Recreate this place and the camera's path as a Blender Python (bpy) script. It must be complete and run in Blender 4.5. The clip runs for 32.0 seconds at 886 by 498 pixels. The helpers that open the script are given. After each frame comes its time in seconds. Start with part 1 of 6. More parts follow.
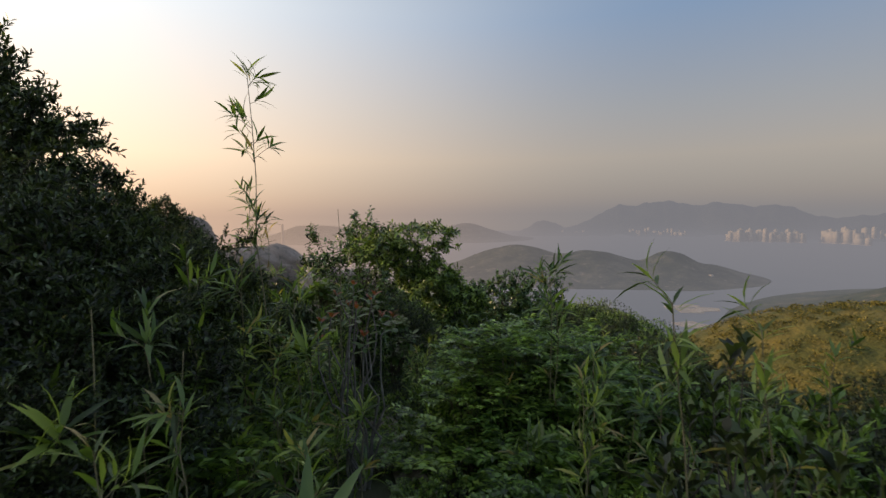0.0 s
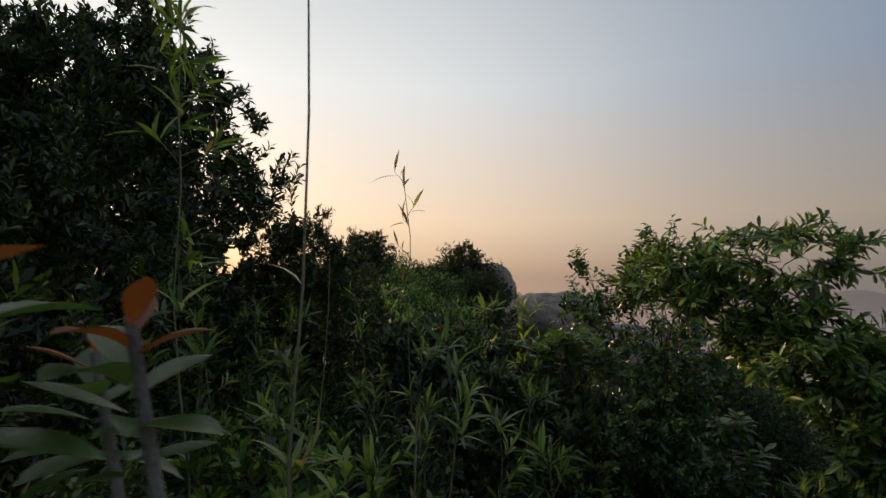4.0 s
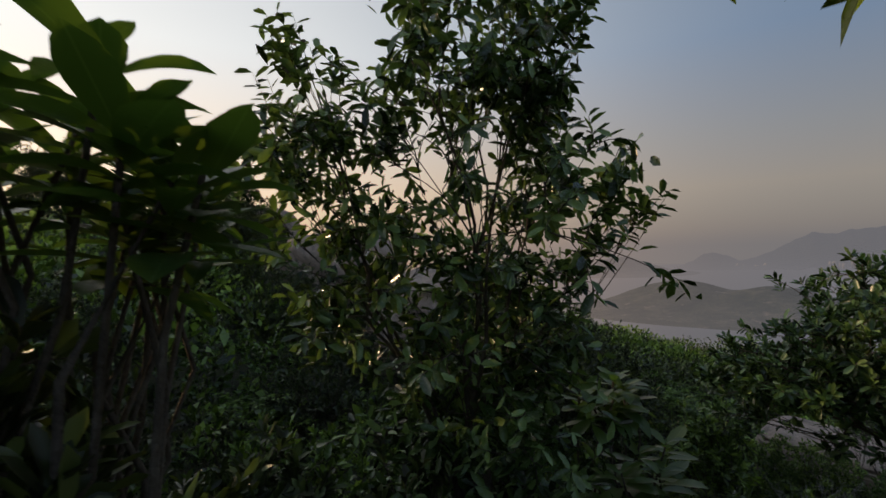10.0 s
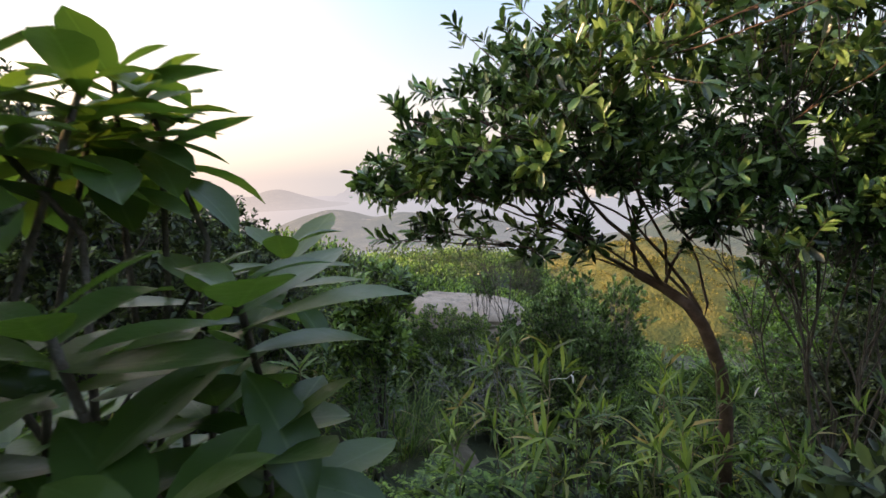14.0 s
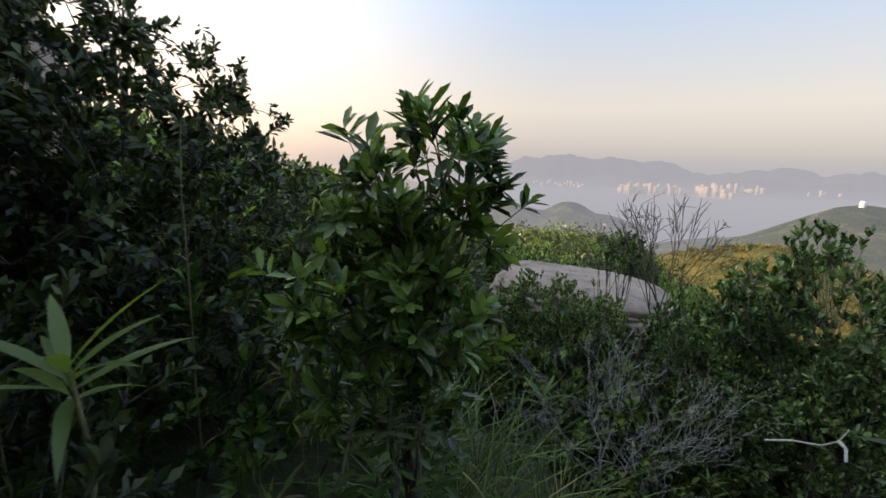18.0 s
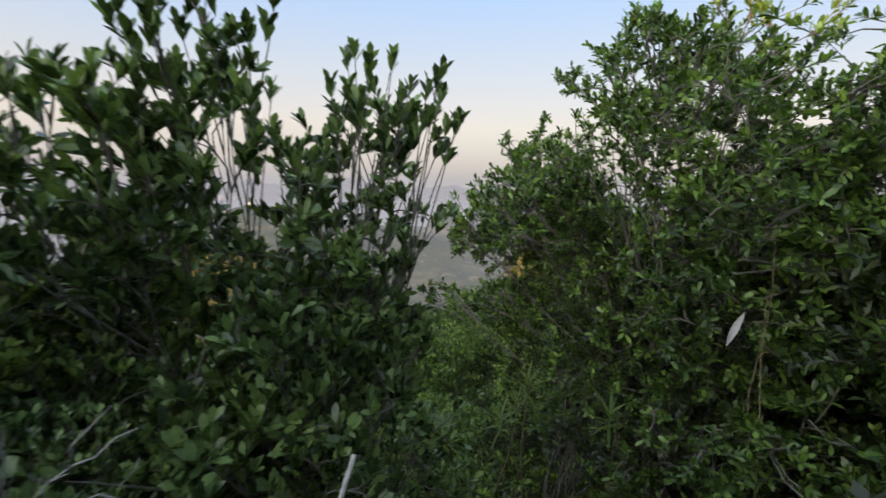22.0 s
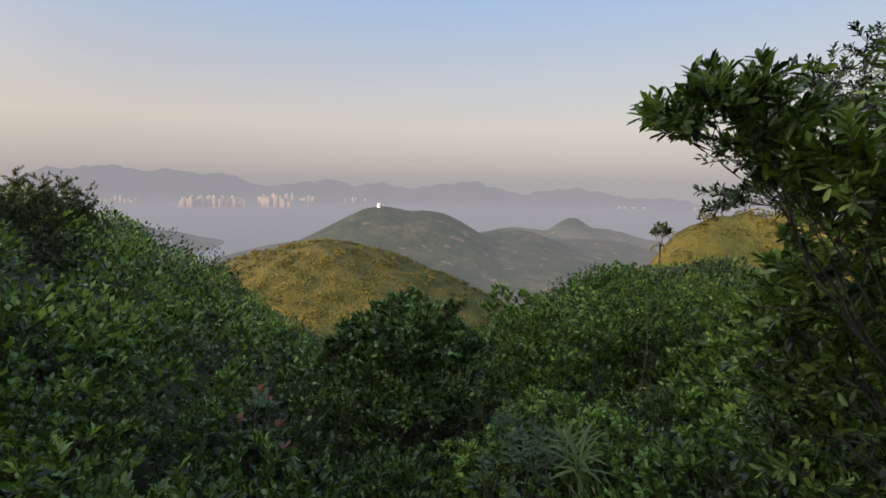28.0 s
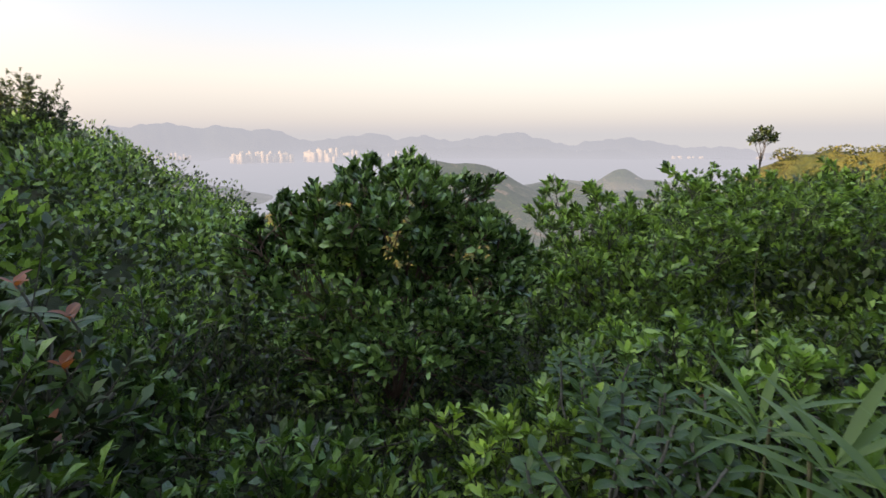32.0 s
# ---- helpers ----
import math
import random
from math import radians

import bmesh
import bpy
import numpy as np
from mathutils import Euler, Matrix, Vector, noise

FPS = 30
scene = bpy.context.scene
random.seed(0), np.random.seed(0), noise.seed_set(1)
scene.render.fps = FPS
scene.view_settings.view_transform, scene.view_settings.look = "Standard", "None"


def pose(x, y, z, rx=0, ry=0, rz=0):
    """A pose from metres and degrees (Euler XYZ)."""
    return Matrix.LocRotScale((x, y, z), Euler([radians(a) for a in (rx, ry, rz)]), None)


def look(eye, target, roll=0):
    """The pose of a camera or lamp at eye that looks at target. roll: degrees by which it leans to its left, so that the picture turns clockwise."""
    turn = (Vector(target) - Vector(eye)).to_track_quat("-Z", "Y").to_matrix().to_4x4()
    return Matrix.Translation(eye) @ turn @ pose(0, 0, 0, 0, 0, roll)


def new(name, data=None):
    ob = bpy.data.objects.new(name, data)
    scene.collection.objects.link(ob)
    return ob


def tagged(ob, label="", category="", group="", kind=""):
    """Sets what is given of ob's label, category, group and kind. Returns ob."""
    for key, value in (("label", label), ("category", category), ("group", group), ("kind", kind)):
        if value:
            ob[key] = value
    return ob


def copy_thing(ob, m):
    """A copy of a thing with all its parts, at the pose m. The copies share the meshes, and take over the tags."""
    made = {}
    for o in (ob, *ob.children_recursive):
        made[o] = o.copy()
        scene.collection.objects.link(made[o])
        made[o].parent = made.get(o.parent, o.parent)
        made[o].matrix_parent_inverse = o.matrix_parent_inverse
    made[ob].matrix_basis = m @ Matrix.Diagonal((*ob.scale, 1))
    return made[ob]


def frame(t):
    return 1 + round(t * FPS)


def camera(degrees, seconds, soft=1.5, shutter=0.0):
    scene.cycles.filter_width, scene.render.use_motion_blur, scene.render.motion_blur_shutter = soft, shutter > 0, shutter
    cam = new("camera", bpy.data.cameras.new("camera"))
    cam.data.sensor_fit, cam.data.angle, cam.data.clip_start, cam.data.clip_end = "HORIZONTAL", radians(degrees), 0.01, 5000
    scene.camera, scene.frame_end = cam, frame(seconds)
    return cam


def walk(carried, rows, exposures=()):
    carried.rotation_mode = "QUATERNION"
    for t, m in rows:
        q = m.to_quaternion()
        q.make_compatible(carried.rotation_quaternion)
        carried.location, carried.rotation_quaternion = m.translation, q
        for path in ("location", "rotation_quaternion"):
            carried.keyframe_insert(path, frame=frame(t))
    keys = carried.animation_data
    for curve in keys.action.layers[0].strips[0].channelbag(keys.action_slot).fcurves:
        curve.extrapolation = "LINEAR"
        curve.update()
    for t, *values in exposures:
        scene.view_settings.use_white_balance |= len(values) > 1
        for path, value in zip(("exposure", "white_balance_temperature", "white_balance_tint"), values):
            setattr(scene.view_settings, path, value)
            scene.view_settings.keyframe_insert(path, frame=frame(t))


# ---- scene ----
# ---------------------------------------------------------------- camera and walk
cam = camera(86.5, 32.0, soft=1.5, shutter=0.2)
PATH = [
    (0.0, 0.000, 0.000, 0.000, 85.85, 0.54, -0.04),
    (0.5, 0.033, 0.477, -0.062, 85.90, 0.23, 3.99),
    (1.0, 0.046, 0.937, -0.123, 86.39, 0.00, 9.22),
    (1.5, 0.039, 1.373, -0.180, 88.69, -0.11, 13.44),
    (2.0, 0.032, 1.789, -0.237, 92.19, -0.08, 16.84),
    (2.5, 0.041, 2.187, -0.310, 94.38, -0.08, 19.85),
    (3.0, 0.046, 2.570, -0.401, 94.57, -0.24, 25.16),
    (3.5, -0.008, 2.929, -0.485, 94.72, -0.38, 33.08),
    (5.5, -0.435, 4.290, -0.760, 90.62, 0.99, 44.41),
    (6.0, -0.545, 4.627, -0.833, 91.12, 1.07, 46.21),
    (6.5, -0.638, 4.967, -0.916, 91.78, 1.01, 47.11),
    (7.0, -0.710, 5.318, -1.010, 91.90, 1.26, 45.90),
    (7.5, -0.772, 5.678, -1.106, 91.57, 1.56, 43.58),
    (8.0, -0.834, 6.032, -1.183, 92.18, 1.89, 40.16),
    (8.5, -0.895, 6.354, -1.227, 92.83, 1.95, 35.35),
    (9.0, -0.949, 6.631, -1.262, 92.83, 1.88, 28.84),
    (9.5, -0.996, 6.871, -1.324, 91.60, 1.74, 23.24),
    (10.0, -1.043, 7.091, -1.434, 90.41, 1.48, 17.64),
    (10.5, -1.094, 7.299, -1.584, 90.02, 1.40, 10.53),
    (11.0, -1.140, 7.502, -1.750, 88.78, 1.54, 2.60),
    (11.5, -1.155, 7.718, -1.901, 87.74, 1.47, -1.11),
    (12.0, -1.122, 7.961, -2.023, 85.82, 1.65, -5.53),
    (12.5, -1.055, 8.214, -2.117, 84.72, 1.93, -9.87),
    (13.0, -0.969, 8.462, -2.197, 83.34, 1.75, -13.76),
    (13.5, -0.864, 8.707, -2.287, 82.19, 1.72, -18.37),
    (14.0, -0.740, 8.960, -2.396, 81.15, 1.74, -22.28),
    (14.5, -0.608, 9.228, -2.516, 79.98, 1.63, -23.88),
    (15.0, -0.487, 9.512, -2.634, 78.55, 1.62, -22.47),
    (15.5, -0.392, 9.810, -2.747, 77.89, 1.72, -18.37),
    (17.5, -0.081, 11.040, -3.195, 79.81, -1.12, -8.15),
    (18.0, 0.011, 11.351, -3.310, 79.68, -1.20, -10.87),
    (18.5, 0.144, 11.659, -3.431, 78.84, -1.32, -15.53),
    (19.0, 0.328, 11.948, -3.551, 78.00, -1.31, -22.53),
    (19.5, 0.551, 12.207, -3.663, 78.07, -1.36, -29.00),
    (20.0, 0.787, 12.436, -3.766, 78.66, -1.42, -34.55),
    (20.5, 1.034, 12.632, -3.871, 79.54, -1.41, -39.29),
    (21.0, 1.306, 12.772, -3.984, 80.51, -1.32, -48.34),
    (21.5, 1.606, 12.838, -4.097, 81.28, -1.17, -60.84),
    (22.0, 1.910, 12.841, -4.203, 81.95, -0.99, -74.75),
    (22.5, 2.194, 12.823, -4.300, 82.28, -0.89, -81.78),
    (23.0, 2.458, 12.809, -4.398, 82.14, -0.98, -81.58),
    (23.5, 2.724, 12.797, -4.508, 82.08, -1.11, -82.36),
    (24.0, 3.013, 12.779, -4.634, 82.44, -1.13, -83.25),
    (24.5, 3.326, 12.773, -4.775, 83.08, -1.41, -82.35),
    (25.0, 3.649, 12.812, -4.932, 82.87, -1.48, -78.89),
    (25.5, 3.967, 12.920, -5.106, 82.30, -1.51, -73.24),
    (26.0, 4.270, 13.085, -5.293, 82.11, -1.42, -66.10),
    (26.5, 4.558, 13.276, -5.483, 82.76, -1.37, -58.73),
    (28.5, 5.687, 14.032, -6.239, 81.23, -0.23, -62.06),
    (29.0, 5.977, 14.186, -6.422, 79.75, 0.01, -65.13),
    (29.5, 6.284, 14.290, -6.606, 77.49, 0.12, -67.67),
    (30.0, 6.592, 14.375, -6.800, 75.71, 0.10, -68.48),
    (30.5, 6.871, 14.468, -6.984, 74.98, 0.20, -67.18),
    (31.0, 7.094, 14.574, -7.120, 73.85, 0.26, -64.76),
    (31.5, 7.266, 14.680, -7.198, 75.02, 0.23, -60.41),
    (32.0, 7.409, 14.776, -7.240, 76.46, 0.25, -55.05),
]
EXPOSE = [(0, -0.3), (2, -0.4), (3, -0.75), (6, -0.9), (8, -1.15), (9, -1.15), (10.2, -0.65), (11, -0.3), (12, 0.2), (13, 0.75), (15.5, 1.35), (17.5, 0.8), (20, 0.65), (21, 0.4), (22, 0.75), (23, 1.35), (24, 1.25), (26, 1.0), (28.5, 0.3), (30, 0.55), (31, 1.0), (32, 1.1)]
walk(cam, [(r[0], pose(*r[1:])) for r in PATH], EXPOSE)

# ---------------------------------------------------------------- sky, sun
SUN_AZ, SUN_EL = 75.0, 11.0            # degrees left of the first heading, degrees up
sun_way = Vector((-math.sin(radians(SUN_AZ)) * math.cos(radians(SUN_EL)),
                  math.cos(radians(SUN_AZ)) * math.cos(radians(SUN_EL)), math.sin(radians(SUN_EL))))
world = bpy.data.worlds.new("evening_sky")
scene.world = world
world.use_nodes = True
wn = world.node_tree
wn.nodes.clear()
wl = wn.links
w_out = wn.nodes.new("ShaderNodeOutputWorld")
w_bg = wn.nodes.new("ShaderNodeBackground")
w_sky = wn.nodes.new("ShaderNodeTexSky")
w_sky.sky_type = "NISHITA"
w_sky.sun_disc = False
w_sky.sun_elevation = radians(SUN_EL)
w_sky.sun_rotation = radians(-SUN_AZ)
w_sky.altitude = 170
w_sky.air_density, w_sky.dust_density, w_sky.ozone_density = 1.0, 2.6, 2.0
w_geo = wn.nodes.new("ShaderNodeTexCoord")
w_sep = wn.nodes.new("ShaderNodeSeparateXYZ")
w_max = wn.nodes.new("ShaderNodeMath")
w_max.operation = "MAXIMUM"
w_max.inputs[1].default_value = 0.012
w_comb = wn.nodes.new("ShaderNodeCombineXYZ")
wl.new(w_geo.outputs["Generated"], w_sep.inputs[0])
wl.new(w_sep.outputs["X"], w_comb.inputs["X"])
wl.new(w_sep.outputs["Y"], w_comb.inputs["Y"])
wl.new(w_sep.outputs["Z"], w_max.inputs[0])
wl.new(w_max.outputs[0], w_comb.inputs["Z"])
wl.new(w_comb.outputs[0], w_sky.inputs["Vector"])
# even evening haze: grey-pink at the horizon, peach above it, pale blue higher up
w_ramp = wn.nodes.new("ShaderNodeValToRGB")
we = w_ramp.color_ramp.elements
AIR_STOPS = ((0.0, (0.375, 0.345, 0.36)), (0.035, (0.455, 0.39, 0.372)), (0.11, (0.60, 0.497, 0.427)), (0.20, (0.51, 0.49, 0.50)), (0.36, (0.335, 0.45, 0.65)), (0.62, (0.345, 0.455, 0.64)), (1.0, (0.40, 0.50, 0.66)))
while len(we) < len(AIR_STOPS):
    we.new(0.5)
for k, (p, c) in zip(we, AIR_STOPS):
    k.position, k.color = p, (*c, 1)
wl.new(w_sep.outputs["Z"], w_ramp.inputs[0])
w_lift = wn.nodes.new("ShaderNodeMix")
w_lift.data_type, w_lift.blend_type = "RGBA", "MULTIPLY"
w_lift.inputs[0].default_value = 1.0
w_lift.inputs[7].default_value = (7.6, 7.85, 7.9, 1)
wl.new(w_ramp.outputs[0], w_lift.inputs[6])
w_mix = wn.nodes.new("ShaderNodeMix")
w_mix.data_type, w_mix.blend_type = "RGBA", "ADD"
w_mix.inputs[0].default_value = 0.28
wl.new(w_lift.outputs[2], w_mix.inputs[6])
wl.new(w_sky.outputs[0], w_mix.inputs[7])
# bright air round the low sun
w_norm = wn.nodes.new("ShaderNodeVectorMath")
w_norm.operation = "DOT_PRODUCT"
w_norm.inputs[1].default_value = sun_way
wl.new(w_geo.outputs["Generated"], w_norm.inputs[0])
w_near = wn.nodes.new("ShaderNodeMapRange")
w_near.interpolation_type = "SMOOTHERSTEP"
w_near.inputs["From Min"].default_value, w_near.inputs["From Max"].default_value = -0.25, 1.1
wl.new(w_norm.outputs["Value"], w_near.inputs["Value"])
w_glow = wn.nodes.new("ShaderNodeValToRGB")
ge = w_glow.color_ramp.elements
GLOW_STOPS = ((0.0, (0.26, 0.13, 0.05)), (0.12, (0.44, 0.29, 0.16)), (0.38, (0.44, 0.40, 0.32)), (1.0, (0.08, 0.08, 0.08)))
while len(ge) < len(GLOW_STOPS):
    ge.new(0.5)
for k, (p, c) in zip(ge, GLOW_STOPS):
    k.position, k.color = p, (*c, 1)
wl.new(w_sep.outputs["Z"], w_glow.inputs[0])
w_scaled = wn.nodes.new("ShaderNodeVectorMath")
w_scaled.operation = "SCALE"
wl.new(w_glow.outputs[0], w_scaled.inputs[0])
w_times = wn.nodes.new("ShaderNodeMath")
w_times.operation = "MULTIPLY"
w_times.inputs[1].default_value = 18.0
# the air is brightest close to the sun
w_close = wn.nodes.new("ShaderNodeMapRange")
w_close.interpolation_type = "SMOOTHERSTEP"
w_close.inputs["From Min"].default_value, w_close.inputs["From Max"].default_value = 0.35, 1.1
w_close.inputs["To Max"].default_value = 0.5
wl.new(w_norm.outputs["Value"], w_close.inputs["Value"])
w_both = wn.nodes.new("ShaderNodeMath")
wl.new(w_near.outputs[0], w_both.inputs[0])
wl.new(w_close.outputs[0], w_both.inputs[1])
wl.new(w_both.outputs[0], w_times.inputs[0])
wl.new(w_times.outputs[0], w_scaled.inputs["Scale"])
w_sum = wn.nodes.new("ShaderNodeMix")
w_sum.data_type, w_sum.blend_type = "RGBA", "ADD"
w_sum.inputs[0].default_value = 1.0
wl.new(w_mix.outputs[2], w_sum.inputs[6])
wl.new(w_scaled.outputs[0], w_sum.inputs[7])
wl.new(w_sum.outputs[2], w_bg.inputs["Color"])
w_bg.inputs["Strength"].default_value = 0.1
wl.new(w_bg.outputs[0], w_out.inputs[0])

sun_data = bpy.data.lights.new("sun", "SUN")
sun_data.energy, sun_data.angle, sun_data.color = 3.6, radians(0.6), (1.0, 0.66, 0.36)
sun = new("sun", sun_data)
sun.matrix_world = look(sun_way * 50, (0, 0, 0))


# ---------------------------------------------------------------- materials
def nodes_of(name):
    m = bpy.data.materials.new(name)
    m.use_nodes = True
    t = m.node_tree
    t.nodes.clear()
    return m, t, t.nodes.new("ShaderNodeOutputMaterial")


def ramp(t, fac, stops):
    r = t.nodes.new("ShaderNodeValToRGB")
    e = r.color_ramp.elements
    while len(e) < len(stops):
        e.new(0.5)
    for k, (p, c) in zip(e, stops):
        k.position, k.color = p, (*c, 1)
    if fac is not None:
        t.links.new(fac, r.inputs[0])
    return r.outputs[0]


def mixed(t, fac, a, b, mode="MIX"):
    m = t.nodes.new("ShaderNodeMix")
    m.data_type, m.blend_type = "RGBA", mode
    for sock, v in ((m.inputs[0], fac), (m.inputs[6], a), (m.inputs[7], b)):
        if isinstance(v, (int, float)):
            sock.default_value = v
        elif isinstance(v, tuple):
            sock.default_value = (*v, 1)
        else:
            t.links.new(v, sock)
    return m.outputs[2]


def noise_of(t, scale, detail=3, rough=0.55, vec=None):
    n = t.nodes.new("ShaderNodeTexNoise")
    n.inputs["Scale"].default_value, n.inputs["Detail"].default_value, n.inputs["Roughness"].default_value = scale, detail, rough
    if vec is None:
        vec = t.nodes.new("ShaderNodeTexCoord").outputs["Object"]
    t.links.new(vec, n.inputs["Vector"])
    return n.outputs["Fac"]


def bump_of(t, height, strength, distance=0.01):
    b = t.nodes.new("ShaderNodeBump")
    b.inputs["Strength"].default_value, b.inputs["Distance"].default_value = strength, distance
    t.links.new(height, b.inputs["Height"])
    return b.outputs[0]


def leaf_material(name, dark, mid, light, gloss=0.45, through_light=0.35, odd=None, odd_share=0.04):
    """Leaf skin: each leaf has its own tint, a few are yellowed; light shines through the blade."""
    m, t, out = nodes_of(name)
    geo = t.nodes.new("ShaderNodeNewGeometry")
    info = t.nodes.new("ShaderNodeObjectInfo")
    stops = [(0.0, tuple(q * 0.4 for q in dark)), (0.5, mid), (0.95, tuple(q * 1.6 for q in light))]
    if odd:
        stops = [(0.0, tuple(q * 0.45 for q in dark)), (0.45, mid), (1 - odd_share - 0.03, tuple(q * 1.45 for q in light)), (1 - odd_share, odd)]
    col = ramp(t, geo.outputs["Random Per Island"], stops)
    big = noise_of(t, 2.3, 2)
    col = mixed(t, 0.75, col, ramp(t, big, [(0.32, (0.42, 0.46, 0.46)), (0.68, (1.5, 1.38, 1.1))]), "MULTIPLY")
    tint = ramp(t, info.outputs["Random"], [(0.0, (0.74, 0.82, 0.82)), (0.5, (1.0, 1.0, 1.0)), (1.0, (1.24, 1.16, 0.95))])
    col = mixed(t, 1.0, col, tint, "MULTIPLY")
    fine = noise_of(t, 60, 3)
    p = t.nodes.new("ShaderNodeBsdfPrincipled")
    t.links.new(col, p.inputs["Base Color"])
    rough = t.nodes.new("ShaderNodeMapRange")
    rough.inputs["To Min"].default_value, rough.inputs["To Max"].default_value = gloss - 0.18, gloss + 0.04
    t.links.new(fine, rough.inputs["Value"])
    t.links.new(rough.outputs[0], p.inputs["Roughness"])
    p.inputs["Specular IOR Level"].default_value = 0.6
    t.links.new(bump_of(t, fine, 0.25, 0.004), p.inputs["Normal"])
    tr = t.nodes.new("ShaderNodeBsdfTranslucent")
    t.links.new(mixed(t, 1.0, col, (1.7, 1.75, 0.75), "MULTIPLY"), tr.inputs["Color"])
    mx = t.nodes.new("ShaderNodeMixShader")
    mx.inputs[0].default_value = through_light
    t.links.new(p.outputs[0], mx.inputs[1])
    t.links.new(tr.outputs[0], mx.inputs[2])
    t.links.new(mx.outputs[0], out.inputs[0])
    return m


def midrib(m, width=0.0016):
    """A pale rib along the middle of a single leaf."""
    t = m.node_tree
    p = next(n for n in t.nodes if n.type == "BSDF_PRINCIPLED")
    col = p.inputs["Base Color"].links[0].from_socket
    sep = t.nodes.new("ShaderNodeSeparateXYZ")
    t.links.new(t.nodes.new("ShaderNodeTexCoord").outputs["Object"], sep.inputs[0])
    away = t.nodes.new("ShaderNodeMath")
    away.operation = "ABSOLUTE"
    t.links.new(sep.outputs["X"], away.inputs[0])
    rib = t.nodes.new("ShaderNodeMapRange")
    rib.inputs["From Min"].default_value, rib.inputs["From Max"].default_value = width * 0.5, width * 1.6
    rib.inputs["To Min"].default_value, rib.inputs["To Max"].default_value = 0.6, 0.0
    t.links.new(away.outputs[0], rib.inputs["Value"])
    t.links.new(mixed(t, rib.outputs[0], col, (0.16, 0.24, 0.08)), p.inputs["Base Color"])


def plain_material(name, stops, scale, rough=0.85, bump=0.4, fine=90, bump_dist=0.01):
    m, t, out = nodes_of(name)
    a = noise_of(t, scale, 4)
    b = noise_of(t, fine, 3)
    col = mixed(t, 0.5, ramp(t, a, stops), ramp(t, b, [(0.25, (0.6, 0.6, 0.6)), (0.75, (1.3, 1.3, 1.3))]), "MULTIPLY")
    p = t.nodes.new("ShaderNodeBsdfPrincipled")
    t.links.new(col, p.inputs["Base Color"])
    p.inputs["Roughness"].default_value = rough
    t.links.new(bump_of(t, b, bump, bump_dist), p.inputs["Normal"])
    t.links.new(p.outputs[0], out.inputs[0])
    return m


# glow colour of the painted haze on far land and sea
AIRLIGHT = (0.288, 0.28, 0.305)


def hazed(t, out, surface, clear=3050.0, pale=1.0):
    """Sea haze painted in as emission: grows with the distance from the walk, thicker low over the water."""
    def math_node(op, a, b=None, c=None):
        n = t.nodes.new("ShaderNodeMath")
        n.operation = op
        for sock, v in zip(n.inputs, (a, b, c)):
            if v is None:
                continue
            if isinstance(v, (int, float)):
                sock.default_value = v
            else:
                t.links.new(v, sock)
        return n.outputs[0]

    def vector_node(op, a, b):
        n = t.nodes.new("ShaderNodeVectorMath")
        n.operation = op
        for sock, v in zip(n.inputs, (a, b)):
            if isinstance(v, tuple):
                sock.default_value = v
            elif v is not None:
                t.links.new(v, sock)
        return n

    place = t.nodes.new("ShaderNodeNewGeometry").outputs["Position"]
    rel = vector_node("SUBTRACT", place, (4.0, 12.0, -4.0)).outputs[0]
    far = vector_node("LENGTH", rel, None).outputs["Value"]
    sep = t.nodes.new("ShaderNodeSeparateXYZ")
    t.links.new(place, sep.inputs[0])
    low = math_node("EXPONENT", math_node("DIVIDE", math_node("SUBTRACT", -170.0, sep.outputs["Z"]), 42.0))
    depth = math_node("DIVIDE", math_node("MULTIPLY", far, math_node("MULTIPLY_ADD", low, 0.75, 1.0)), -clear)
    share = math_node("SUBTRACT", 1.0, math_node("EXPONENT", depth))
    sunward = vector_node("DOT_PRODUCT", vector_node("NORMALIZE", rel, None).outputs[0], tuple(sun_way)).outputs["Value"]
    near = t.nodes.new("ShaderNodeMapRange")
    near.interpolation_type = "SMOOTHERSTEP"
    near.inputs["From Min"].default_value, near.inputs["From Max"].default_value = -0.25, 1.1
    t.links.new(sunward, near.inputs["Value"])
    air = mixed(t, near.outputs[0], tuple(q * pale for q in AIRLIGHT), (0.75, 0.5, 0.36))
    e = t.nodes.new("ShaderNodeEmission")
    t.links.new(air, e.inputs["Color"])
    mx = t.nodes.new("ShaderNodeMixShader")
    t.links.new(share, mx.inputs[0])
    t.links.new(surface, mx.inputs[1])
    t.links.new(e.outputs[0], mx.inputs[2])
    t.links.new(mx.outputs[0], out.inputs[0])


def far_material(name, stops, scale, bump=1.0, clear=3050.0, spots=None):
    """Far land with a patchy cover and sea haze painted over it."""
    m, t, out = nodes_of(name)
    a = noise_of(t, scale, 7, 0.68)
    col = ramp(t, a, stops)
    if spots:
        col = mixed(t, ramp(t, noise_of(t, scale * 2.2, 5, 0.6), [(0.60, (0, 0, 0)), (0.68, (0.8, 0.8, 0.8))]), col, spots)
    p = t.nodes.new("ShaderNodeBsdfDiffuse")
    t.links.new(col, p.inputs["Color"])
    t.links.new(bump_of(t, a, bump, 0.4 / scale), p.inputs["Normal"])
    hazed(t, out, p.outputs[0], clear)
    return m


